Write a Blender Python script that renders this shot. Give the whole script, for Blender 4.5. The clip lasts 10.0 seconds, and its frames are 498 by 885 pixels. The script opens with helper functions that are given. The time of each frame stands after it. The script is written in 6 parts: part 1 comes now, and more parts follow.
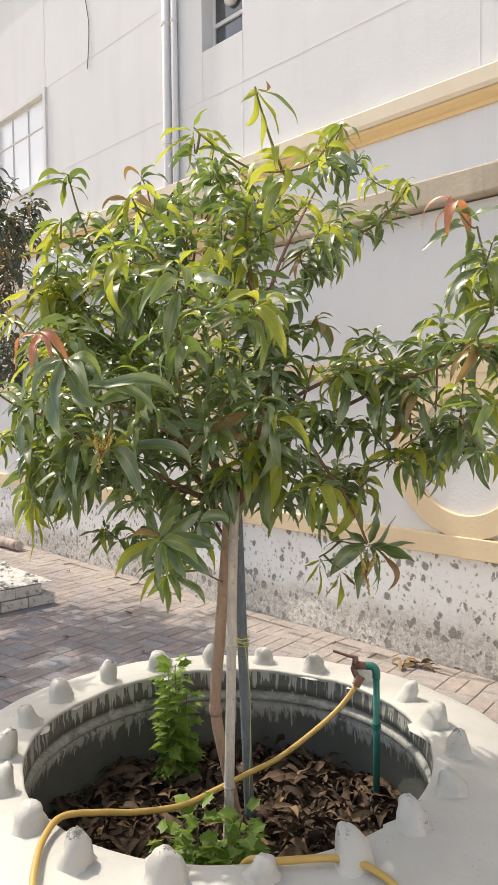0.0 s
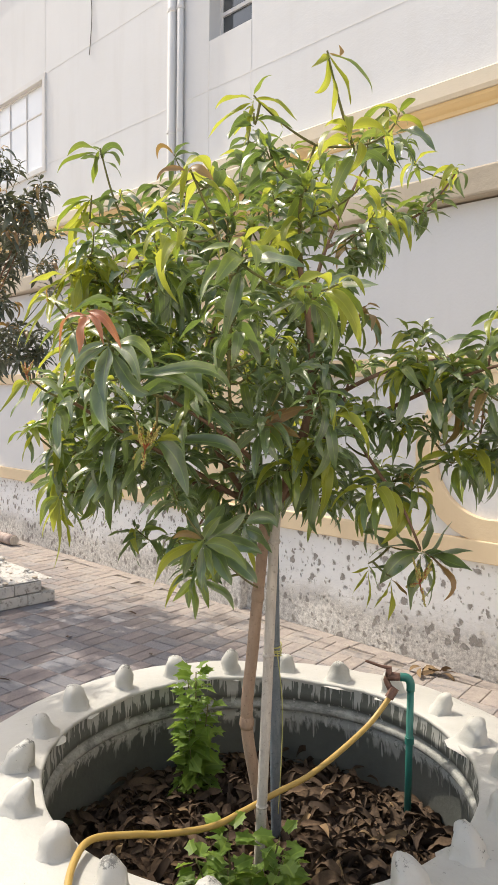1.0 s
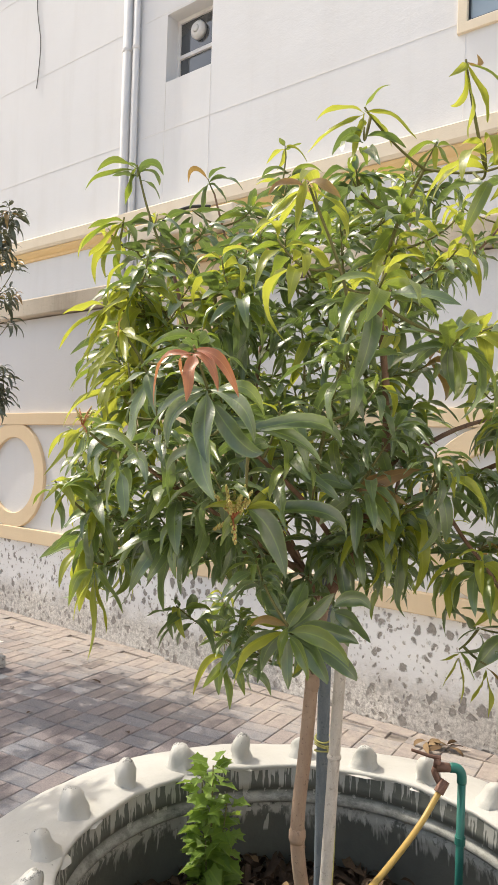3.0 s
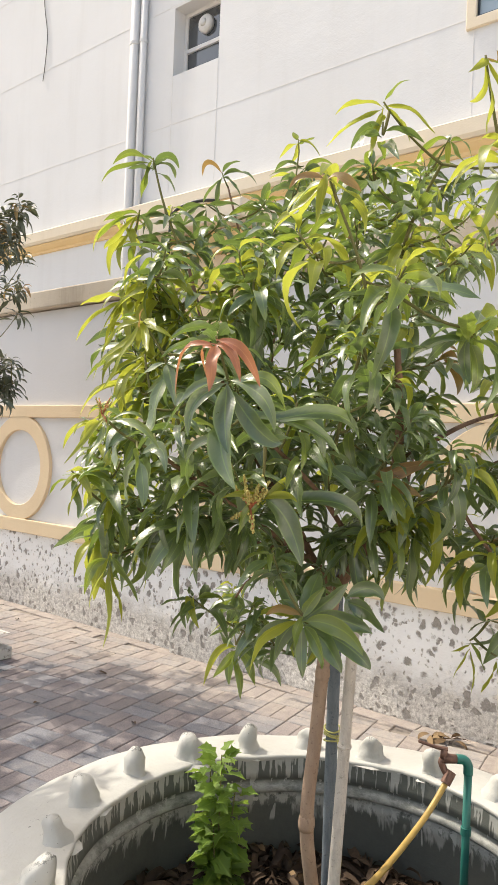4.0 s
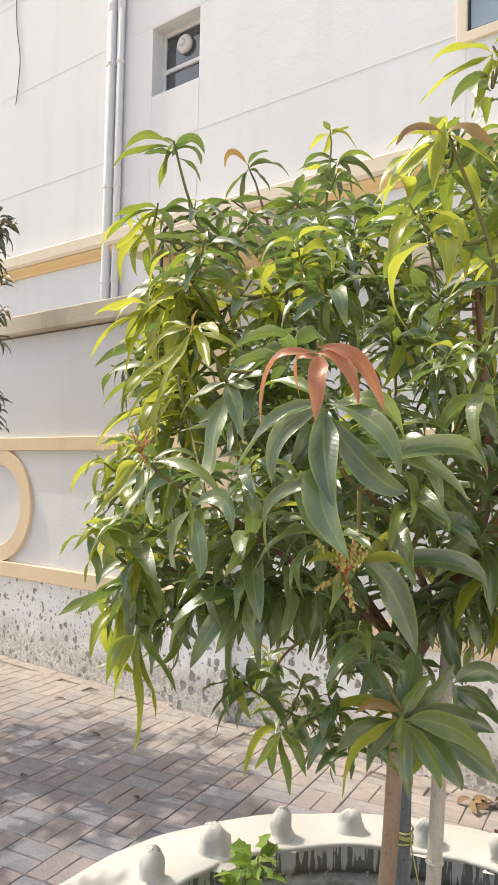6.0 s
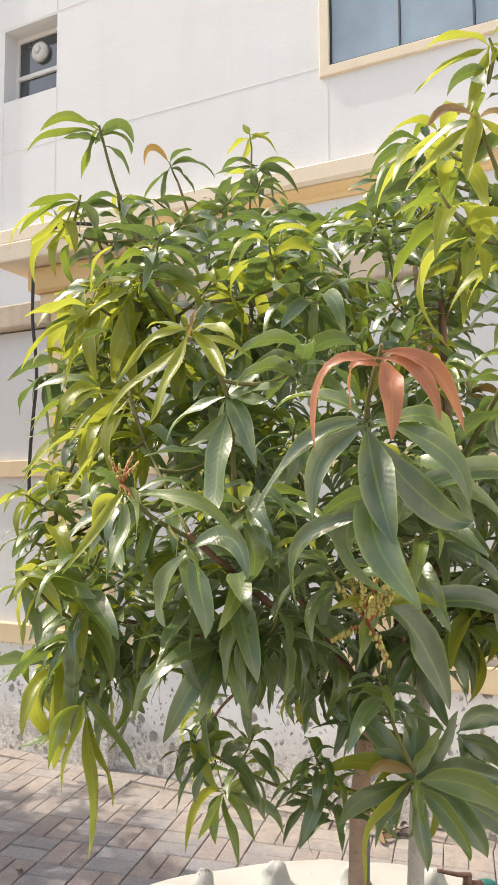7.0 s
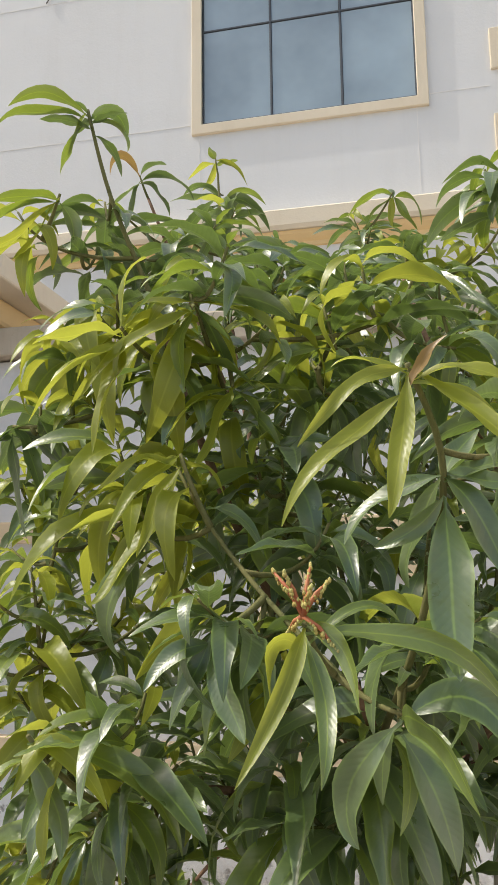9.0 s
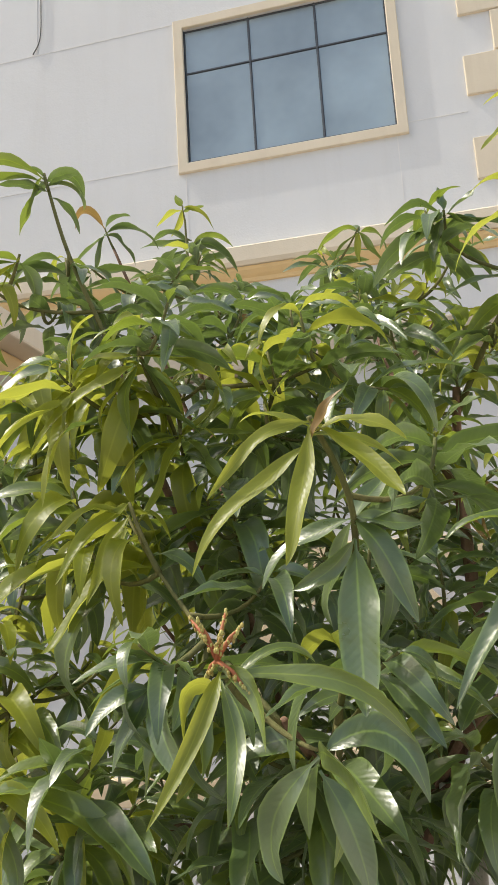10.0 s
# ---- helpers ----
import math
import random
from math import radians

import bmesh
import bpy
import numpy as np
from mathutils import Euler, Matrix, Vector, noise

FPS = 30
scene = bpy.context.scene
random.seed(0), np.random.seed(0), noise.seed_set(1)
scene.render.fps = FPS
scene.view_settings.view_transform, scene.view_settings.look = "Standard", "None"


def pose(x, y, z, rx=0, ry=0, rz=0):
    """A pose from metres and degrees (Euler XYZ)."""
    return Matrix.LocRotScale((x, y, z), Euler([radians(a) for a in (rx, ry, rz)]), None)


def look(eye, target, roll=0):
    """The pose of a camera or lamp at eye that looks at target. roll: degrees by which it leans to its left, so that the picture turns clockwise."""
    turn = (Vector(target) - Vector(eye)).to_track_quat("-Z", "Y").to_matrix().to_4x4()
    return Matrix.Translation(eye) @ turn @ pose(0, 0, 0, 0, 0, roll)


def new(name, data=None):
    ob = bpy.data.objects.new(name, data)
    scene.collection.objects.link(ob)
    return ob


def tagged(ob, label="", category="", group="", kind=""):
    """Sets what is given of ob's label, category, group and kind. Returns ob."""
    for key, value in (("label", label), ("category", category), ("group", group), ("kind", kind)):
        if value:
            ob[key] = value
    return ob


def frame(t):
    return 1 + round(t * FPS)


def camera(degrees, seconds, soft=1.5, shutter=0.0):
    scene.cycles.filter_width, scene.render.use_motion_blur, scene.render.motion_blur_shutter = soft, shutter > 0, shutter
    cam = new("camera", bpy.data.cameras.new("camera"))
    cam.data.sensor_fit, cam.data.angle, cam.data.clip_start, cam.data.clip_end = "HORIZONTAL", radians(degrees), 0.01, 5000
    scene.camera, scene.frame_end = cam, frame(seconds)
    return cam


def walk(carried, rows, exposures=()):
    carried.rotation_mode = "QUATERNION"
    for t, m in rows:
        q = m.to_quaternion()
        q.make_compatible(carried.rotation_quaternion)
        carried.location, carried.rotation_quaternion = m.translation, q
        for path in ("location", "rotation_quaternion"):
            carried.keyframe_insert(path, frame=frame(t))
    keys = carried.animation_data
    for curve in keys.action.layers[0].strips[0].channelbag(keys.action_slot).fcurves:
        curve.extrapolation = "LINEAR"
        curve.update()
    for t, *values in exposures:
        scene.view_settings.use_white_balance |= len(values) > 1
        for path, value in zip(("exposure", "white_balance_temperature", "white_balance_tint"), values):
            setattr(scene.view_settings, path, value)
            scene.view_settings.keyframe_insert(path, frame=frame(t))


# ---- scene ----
cam = camera(37.9, 10.0, soft=1.25)
PATH = [
    (0, (0.744, 0.136, 1.451), (-0.712, 1.504, 1.352), -0.6),
    (0.5, (0.628, 0.098, 1.46), (-0.803, 1.491, 1.339), 0.3),
    (1, (0.513, 0.114, 1.442), (-0.916, 1.51, 1.335), 0.7),
    (1.5, (0.352, 0.248, 1.436), (-1.156, 1.562, 1.417), 1.9),
    (2, (0.175, 0.201, 1.434), (-1.155, 1.693, 1.389), 1.3),
    (2.5, (0.028, 0.07, 1.457), (-1.22, 1.633, 1.421), 0.2),
    (2.7, (0.016, 0.07, 1.47), (-1.25, 1.619, 1.492), 1.5),
    (4, (-0.003, 0.034, 1.457), (-1.275, 1.577, 1.462), 2.3),
    (4.5, (-0.025, 0.012, 1.462), (-1.362, 1.499, 1.495), 3.0),
    (5, (-0.058, 0.022, 1.457), (-1.412, 1.494, 1.488), 2.1),
    (5.5, (-0.177, 0.158, 1.449), (-1.454, 1.696, 1.494), 2.2),
    (5.7, (-0.254, 0.213, 1.462), (-1.55, 1.734, 1.539), 1.7),
    (6.8, (-0.63, 0.206, 1.492), (-1.471, 2.018, 1.586), -0.6),
    (7, (-0.656, 0.254, 1.491), (-1.516, 2.054, 1.638), -0.3),
    (7.5, (-0.729, 0.349, 1.525), (-1.647, 2.113, 1.736), -0.3),
    (8, (-0.92, 0.367, 1.548), (-1.628, 2.201, 1.917), -0.8),
    (8.5, (-1.061, 0.407, 1.553), (-1.587, 2.304, 1.905), -1.5),
    (9, (-1.104, 0.438, 1.553), (-1.505, 2.374, 1.855), -0.7),
    (9.5, (-1.102, 0.435, 1.567), (-1.46, 2.377, 1.885), -0.4),
    (10, (-1.019, 0.415, 1.566), (-1.435, 2.335, 1.942), -3.3),
]
walk(cam, [(t, look(eye, target, roll)) for t, eye, target, roll in PATH], exposures=[(0.0, 0.03, 7000, 9), (2.5, 0.03, 7000, 9), (4.0, 0.13, 7000, 8), (7.3, 0.12, 7000, 9), (8.2, -0.33, 6750, 6), (10.0, -0.31, 6750, 6)])

# ---- world, sun ----
SUN_AZ, SUN_EL = radians(188), radians(55)   # where the sun stands: beyond -x, a little before the walls
world = bpy.data.worlds.new("sky")
scene.world = world
world.use_nodes = True
wn = world.node_tree
sky = wn.nodes.new("ShaderNodeTexSky")
sky.sky_type = "NISHITA"
sky.sun_disc = False
sky.sun_elevation = SUN_EL
sky.sun_rotation = radians(90) - SUN_AZ
sky.dust_density = 4.0
sky.air_density = 1.2
wn.nodes["Background"].inputs[1].default_value = 0.25
wn.links.new(sky.outputs[0], wn.nodes["Background"].inputs[0])
lamp = bpy.data.lights.new("sun", "SUN")
lamp.energy, lamp.angle, lamp.color = 3.7, radians(0.6), (1.0, 0.96, 0.905)
sun = new("sun", lamp)
sun.matrix_world = look((math.cos(SUN_AZ) * 30, math.sin(SUN_AZ) * 30, 30 * math.tan(SUN_EL)), (0, 0, 0))


# ---- materials ----
class Mat:
    """A node material under construction."""

    def __init__(self, name, rough=0.6, metal=0.0, spec=0.5):
        self.m = bpy.data.materials.new(name)
        self.m.use_nodes = True
        self.t = self.m.node_tree
        self.b = self.t.nodes["Principled BSDF"]
        self.b.inputs["Roughness"].default_value = rough
        self.b.inputs["Metallic"].default_value = metal
        self.b.inputs["Specular IOR Level"].default_value = spec
        self.geo = self.t.nodes.new("ShaderNodeNewGeometry")
        self.obj = self.t.nodes.new("ShaderNodeTexCoord")
        self.bump_last = None

    def node(self, kind, **props):
        n = self.t.nodes.new(kind)
        for k, v in props.items():
            if k in n.inputs:
                n.inputs[k].default_value = v
        return n

    def link(self, a, b):
        self.t.links.new(a, b)

    def pos(self, scale=(1, 1, 1), local=False):
        n = self.t.nodes.new("ShaderNodeMapping")
        n.inputs["Scale"].default_value = scale
        self.link(self.obj.outputs["Object"] if local else self.geo.outputs["Position"], n.inputs["Vector"])
        return n.outputs[0]

    def noise(self, scale, detail=4.0, rough=0.6, stretch=(1, 1, 1), local=False):
        n = self.t.nodes.new("ShaderNodeTexNoise")
        n.inputs["Scale"].default_value = scale
        n.inputs["Detail"].default_value = detail
        n.inputs["Roughness"].default_value = rough
        self.link(self.pos(stretch, local), n.inputs["Vector"])
        return n.outputs["Fac"]

    def ramp(self, fac, lo, hi, a=(0, 0, 0), b=(1, 1, 1)):
        n = self.t.nodes.new("ShaderNodeValToRGB")
        n.color_ramp.elements[0].position, n.color_ramp.elements[1].position = lo, hi
        n.color_ramp.elements[0].color, n.color_ramp.elements[1].color = (*a, 1), (*b, 1)
        self.link(fac, n.inputs[0])
        return n.outputs[0]

    def math(self, op, a, b=None):
        n = self.t.nodes.new("ShaderNodeMath")
        n.operation = op
        for i, v in enumerate((a, b)):
            if v is None:
                continue
            if isinstance(v, (int, float)):
                n.inputs[i].default_value = v
            else:
                self.link(v, n.inputs[i])
        return n.outputs[0]

    def mix(self, fac, a, b, blend="MIX"):
        n = self.t.nodes.new("ShaderNodeMix")
        n.data_type, n.blend_type = "RGBA", blend
        for sock, v in ((n.inputs[0], fac), (n.inputs[6], a), (n.inputs[7], b)):
            if isinstance(v, (int, float)):
                sock.default_value = v
            elif isinstance(v, tuple):
                sock.default_value = (*v, 1)
            else:
                self.link(v, sock)
        return n.outputs[2]

    def rand(self):
        """A number of its own for each piece, single or joined."""
        info = self.t.nodes.new("ShaderNodeObjectInfo")
        s = self.math("ADD", info.outputs["Random"], self.geo.outputs["Random Per Island"])
        return self.math("FRACT", s)

    def height(self):
        n = self.t.nodes.new("ShaderNodeSeparateXYZ")
        self.link(self.geo.outputs["Position"], n.inputs[0])
        return n.outputs[2]

    def color(self, c):
        if isinstance(c, tuple):
            self.b.inputs["Base Color"].default_value = (*c, 1)
        else:
            self.link(c, self.b.inputs["Base Color"])
        return self

    def bump(self, h, strength=0.3, dist=0.01):
        n = self.t.nodes.new("ShaderNodeBump")
        n.inputs["Strength"].default_value = strength
        n.inputs["Distance"].default_value = dist
        self.link(h, n.inputs["Height"])
        if self.bump_last:
            self.link(self.bump_last, n.inputs["Normal"])
        self.bump_last = n.outputs[0]
        self.link(n.outputs[0], self.b.inputs["Normal"])
        return self

    def rough(self, r):
        self.link(r, self.b.inputs["Roughness"])
        return self


def painted(name, base, dirt, rough=0.75, amount=0.5, streak=True):
    k = Mat(name, rough, spec=0.3)
    big = k.ramp(k.noise(0.9, 5, 0.6), 0.35, 0.75)
    c = k.mix(k.math("MULTIPLY", big, 0.35 * amount), base, dirt)
    if streak:
        run = k.ramp(k.noise(2.2, 5, 0.65, (1.6, 1.6, 0.16)), 0.5, 0.8)
        c = k.mix(k.math("MULTIPLY", run, 0.45 * amount), c, dirt)
    speck = k.ramp(k.noise(38, 3, 0.7), 0.62, 0.8)
    c = k.mix(k.math("MULTIPLY", speck, 0.3 * amount), c, dirt)
    k.color(c)
    k.bump(k.noise(55, 4, 0.6), 0.25, 0.006).bump(k.noise(4, 4, 0.6), 0.25, 0.02)
    return k.m


WHITE_WALL = painted("white_wall_paint", (0.715, 0.716, 0.722), (0.55, 0.53, 0.505), amount=0.5)
WALL_SHEET = painted("white_panel_paint", (0.715, 0.705, 0.70), (0.54, 0.525, 0.51), amount=0.45)
BEIGE = painted("beige_trim_paint", (0.77, 0.61, 0.41), (0.55, 0.38, 0.21), amount=0.6)
# ochre puts the shade under cornice lip and pillar caps into the trim colour
OCHRE_SHADE = painted("shaded_ochre_paint", (0.77, 0.56, 0.29), (0.55, 0.38, 0.21), amount=0.5)
PALE_BEIGE = painted("pale_beige_paint", (0.75, 0.66, 0.52), (0.52, 0.40, 0.27), amount=0.6)
COPING = painted("weathered_coping", (0.64, 0.55, 0.43), (0.27, 0.215, 0.155), amount=1.9)
PVC = painted("grey_white_pipe", (0.70, 0.69, 0.68), (0.5, 0.49, 0.47), 0.72, 0.5)


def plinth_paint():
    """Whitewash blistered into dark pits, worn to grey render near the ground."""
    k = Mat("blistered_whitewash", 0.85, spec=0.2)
    bend = k.t.nodes.new("ShaderNodeTexNoise")
    bend.inputs["Scale"].default_value, bend.inputs["Detail"].default_value = 22.0, 4.0
    k.link(k.pos(), bend.inputs["Vector"])
    mul = k.t.nodes.new("ShaderNodeVectorMath")
    mul.operation = "MULTIPLY_ADD"
    mul.inputs[1].default_value = (0.05, 0.05, 0.05)
    k.link(bend.outputs["Color"], mul.inputs[0])
    k.link(k.pos((1.0, 1.0, 0.8)), mul.inputs[2])

    def pits(scale, keep, size, soft):
        v = k.t.nodes.new("ShaderNodeTexVoronoi")
        v.inputs["Scale"].default_value = scale
        k.link(mul.outputs[0], v.inputs["Vector"])
        s = k.math("MULTIPLY", k.math("MAXIMUM", k.math("SUBTRACT", v.outputs["Color"], keep), 0.0), size)
        return k.ramp(k.math("SUBTRACT", s, v.outputs["Distance"]), -soft * 0.3, soft)

    pit = pits(21.0, 0.02, 0.70, 0.15)
    pit2 = pits(36.0, 0.12, 0.66, 0.16)
    fine0 = k.noise(75, 3, 0.7)
    pit = k.math("MULTIPLY", pit, k.ramp(fine0, 0.15, 0.40))
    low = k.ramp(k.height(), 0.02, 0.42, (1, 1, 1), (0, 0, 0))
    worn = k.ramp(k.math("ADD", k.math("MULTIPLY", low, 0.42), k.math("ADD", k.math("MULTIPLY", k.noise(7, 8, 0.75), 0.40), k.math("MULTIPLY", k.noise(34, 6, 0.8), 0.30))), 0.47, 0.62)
    fine = k.noise(60, 4, 0.7)
    paint = k.mix(k.ramp(k.noise(2.5, 5), 0.3, 0.8), (0.88, 0.865, 0.85), (0.80, 0.775, 0.75))
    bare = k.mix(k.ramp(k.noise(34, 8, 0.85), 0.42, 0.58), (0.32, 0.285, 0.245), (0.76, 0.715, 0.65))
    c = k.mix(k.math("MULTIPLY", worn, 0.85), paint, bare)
    dark = k.mix(fine, (0.15, 0.135, 0.12), (0.52, 0.475, 0.43))
    c = k.mix(pit2, c, bare)
    c = k.mix(pit, c, dark)
    k.color(c)
    k.bump(k.math("SUBTRACT", k.math("MULTIPLY", fine, 0.25), k.math("ADD", pit, k.math("MULTIPLY", worn, 0.5))), 0.7, 0.012)
    k.bump(k.noise(6, 5), 0.4, 0.03)
    return k.m


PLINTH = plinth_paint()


def paver_mat(name, lo, hi):
    k = Mat(name, 0.88, spec=0.2)
    a = k.mix(k.rand(), lo, hi)
    b = k.mix(k.math("MULTIPLY", k.ramp(k.noise(1.3, 4), 0.4, 0.65), 0.5), a, (0.34, 0.30, 0.29))
    c = k.mix(k.math("MULTIPLY", k.ramp(k.noise(110, 5, 0.9), 0.38, 0.62), 0.60), b, (0.095, 0.092, 0.095))
    away = k.t.nodes.new("ShaderNodeSeparateXYZ")
    k.link(k.geo.outputs["Position"], away.inputs[0])
    swept = k.ramp(k.math("MULTIPLY", k.math("ADD", away.outputs[1], k.noise(1.5, 3)), 0.2), 0.655, 0.775)
    dust = k.math("ADD", k.math("MULTIPLY", k.ramp(k.noise(7, 6, 0.7), 0.5, 0.75), 0.35), k.math("MULTIPLY", k.math("MULTIPLY", swept, k.ramp(k.noise(18, 5, 0.7), 0.15, 0.60)), 0.66))
    c = k.mix(dust, c, (0.465, 0.40, 0.338))
    k.color(c).bump(k.noise(140, 4, 0.7), 0.7, 0.005).bump(k.noise(14, 3), 0.3, 0.008)
    return k.m


PAVER_RED = paver_mat("reddish_paver", (0.212, 0.180, 0.176), (0.322, 0.272, 0.264))
PAVER_GREY = paver_mat("grey_paver", (0.175, 0.178, 0.198), (0.285, 0.286, 0.305))
k = Mat("joint_sand", 0.95, spec=0.1)
away = k.t.nodes.new("ShaderNodeSeparateXYZ")
k.link(k.geo.outputs["Position"], away.inputs[0])
blown = k.math("MULTIPLY", k.ramp(k.math("MULTIPLY", k.math("ADD", away.outputs[1], k.noise(1.5, 3)), 0.2), 0.67, 0.79), k.ramp(k.noise(9, 4), 0.3, 0.6))
k.color(k.mix(blown, k.mix(k.noise(40, 5, 0.7), (0.10, 0.088, 0.078), (0.21, 0.18, 0.155)), (0.34, 0.295, 0.25))).bump(k.noise(180, 3), 0.5, 0.005)
SAND = k.m
k = Mat("dusty_ground", 0.95, spec=0.1)
k.color(k.mix(k.noise(0.6, 8, 0.7), (0.40, 0.34, 0.28), (0.52, 0.46, 0.38))).bump(k.noise(30, 5), 0.5, 0.02)
EARTH = k.m
k = Mat("planting_soil", 0.95, spec=0.1)
k.color(k.mix(k.noise(22, 6, 0.7), (0.035, 0.024, 0.017), (0.10, 0.065, 0.042))).bump(k.noise(40, 5), 0.9, 0.02)
SOIL = k.m


def tyre_white(stud=False):
    """Thick creamy paint; the studs are rubbed through to the black rubber at the top."""
    k = Mat("rubbed_white_paint" if stud else "thick_white_paint", 0.55, spec=0.35)
    c = k.mix(k.ramp(k.noise(5, 5), 0.4, 0.8), (0.475, 0.468, 0.435), (0.41, 0.40, 0.365))
    c = k.mix(k.math("MULTIPLY", k.ramp(k.noise(26, 4, 0.7), 0.58, 0.75), 0.4), c, (0.40, 0.37, 0.32))
    worn = k.ramp(k.math("ADD", k.noise(48, 5, 0.75), k.math("MULTIPLY", k.noise(3.5, 2), 0.35)), 0.86, 0.90)
    c = k.mix(worn, c, (0.12, 0.12, 0.11))
    if stud:
        tip = k.t.nodes.new("ShaderNodeSeparateXYZ")
        k.link(k.pos(local=True), tip.inputs[0])
        rub = k.math("ADD", k.math("MULTIPLY", k.ramp(tip.outputs[2], 0.045, 0.10), 0.24), k.math("ADD", k.math("MULTIPLY", k.noise(75, 6, 0.85), 0.55), k.math("MULTIPLY", k.noise(9, 2), 0.45)))
        c = k.mix(k.math("MULTIPLY", k.ramp(rub, 0.72, 0.76), 0.85), c, (0.10, 0.10, 0.095))
    else:
        side = k.ramp(k.height(), 0.02, 0.20, (1, 1, 1), (0, 0, 0))
        rub = k.math("ADD", k.math("MULTIPLY", side, 0.16), k.math("MULTIPLY", k.noise(20, 7, 0.8, (1, 1, 0.6)), 0.9))
        c = k.mix(k.math("MULTIPLY", k.ramp(rub, 0.66, 0.69), 0.85), c, (0.12, 0.125, 0.115))
    k.color(c).bump(k.noise(16, 4, 0.6), 0.35, 0.012).bump(k.noise(90, 3), 0.2, 0.004)
    return k.m


TYRE_WHITE = tyre_white()
STUD_WHITE = tyre_white(True)


def tyre_inside():
    """Dark rubber with runs of white paint under the rim."""
    k = Mat("paint_run_rubber", 0.7, spec=0.3)
    h = k.height()
    base = k.mix(k.noise(9, 6, 0.7), (0.076, 0.081, 0.073), (0.150, 0.156, 0.138))
    dusty = k.mix(k.math("MULTIPLY", k.ramp(k.noise(3, 5), 0.35, 0.7), 0.4), base, (0.19, 0.195, 0.175))
    # bare band under the lip with thin runs, pale bead, smears and long drips below it
    runs = k.noise(58, 2, 0.5, (1, 1, 0.045))
    drip = k.math("MULTIPLY", k.ramp(k.math("ADD", runs, k.math("MULTIPLY", k.ramp(h, 0.14, 0.25), 0.20)), 0.66, 0.70), k.ramp(h, 0.145, 0.160))
    lip = k.ramp(k.math("ADD", k.noise(30, 4, 0.7), k.math("MULTIPLY", k.ramp(h, 0.250, 0.266), 0.4)), 0.80, 0.86)
    bead = k.math("MULTIPLY", k.math("MULTIPLY", k.ramp(h, 0.110, 0.122), k.ramp(h, 0.160, 0.172, (1, 1, 1), (0, 0, 0))), k.ramp(k.noise(14, 5, 0.7, (1, 1, 2)), 0.30, 0.60))
    below = k.math("MULTIPLY", k.ramp(h, 0.118, 0.126, (1, 1, 1), (0, 0, 0)), k.ramp(h, -0.03, 0.12))
    patch = k.ramp(k.math("ADD", k.math("ADD", k.math("MULTIPLY", k.noise(46, 3, 0.6, (1, 1, 0.10)), 0.5), k.math("MULTIPLY", k.noise(8, 4, 0.7, (1, 1, 0.4)), 0.5)), k.math("MULTIPLY", below, 0.26)), 0.61, 0.69)
    patch = k.math("MULTIPLY", patch, k.ramp(below, 0.0, 0.15))
    long_run = k.math("MULTIPLY", k.ramp(k.math("ADD", k.noise(40, 1, 0.5, (1, 1, 0.015)), k.math("MULTIPLY", below, 0.12)), 0.69, 0.72), k.ramp(below, 0.0, 0.1))
    wash = k.math("MAXIMUM", k.math("MAXIMUM", k.math("MULTIPLY", drip, 0.52), k.math("MULTIPLY", patch, 0.46)), k.math("MAXIMUM", k.math("MULTIPLY", lip, 0.8), k.math("MAXIMUM", k.math("MULTIPLY", bead, 0.50), k.math("MULTIPLY", long_run, 0.6))))
    k.color(k.mix(wash, dusty, (0.66, 0.65, 0.61)))
    k.bump(k.noise(50, 4), 0.3, 0.005).bump(wash, 0.3, 0.004)
    return k.m


TYRE_DARK = tyre_inside()


def leaf_mat(name, top_a, top_b, under, through_col, rough, shine, trans, dusty=0.12):
    """A leaf blade: pale midrib, faint side veins, light coming through."""
    k = Mat(name, rough, spec=shine)
    r = k.rand()
    uv = k.t.nodes.new("ShaderNodeUVMap")
    sep = k.t.nodes.new("ShaderNodeSeparateXYZ")
    k.link(uv.outputs[0], sep.inputs[0])
    across = k.math("ABSOLUTE", k.math("SUBTRACT", sep.outputs[1], 0.5))
    rib = k.ramp(across, 0.012, 0.05, (1, 1, 1), (0, 0, 0))
    wave = k.math("SINE", k.math("MULTIPLY", k.math("SUBTRACT", sep.outputs[0], k.math("MULTIPLY", across, 0.22)), 110.0))
    col = k.mix(r, top_a, top_b)
    col = k.mix(k.math("MULTIPLY", k.ramp(k.noise(24, 5, 0.65), 0.38, 0.72), 0.34), col, under)
    col = k.mix(k.math("MULTIPLY", k.ramp(wave, 0.75, 1.0), 0.07), col, through_col)
    col = k.mix(k.math("MULTIPLY", rib, 0.6), col, through_col)
    col = k.mix(k.math("MULTIPLY", k.ramp(across, 0.40, 0.49), 0.55), col, through_col)
    k.b.inputs["IOR"].default_value = 1.62
    k.b.inputs["Sheen Weight"].default_value = dusty
    k.b.inputs["Sheen Roughness"].default_value = 0.45
    k.color(col).bump(wave, 0.06, 0.001).bump(k.noise(38, 3), 0.30, 0.004)
    k.rough(k.math("ADD", k.math("MULTIPLY", k.ramp(k.noise(30, 4), 0.3, 0.7), 0.16), rough - 0.08))
    tr = k.t.nodes.new("ShaderNodeBsdfTranslucent")
    k.link(k.mix(k.math("MULTIPLY", r, 0.45), through_col, top_b), tr.inputs[0])
    mixer = k.t.nodes.new("ShaderNodeMixShader")
    mixer.inputs[0].default_value = trans
    k.link(k.b.outputs[0], mixer.inputs[1])
    k.link(tr.outputs[0], mixer.inputs[2])
    k.link(mixer.outputs[0], k.t.nodes["Material Output"].inputs[0])
    return k.m


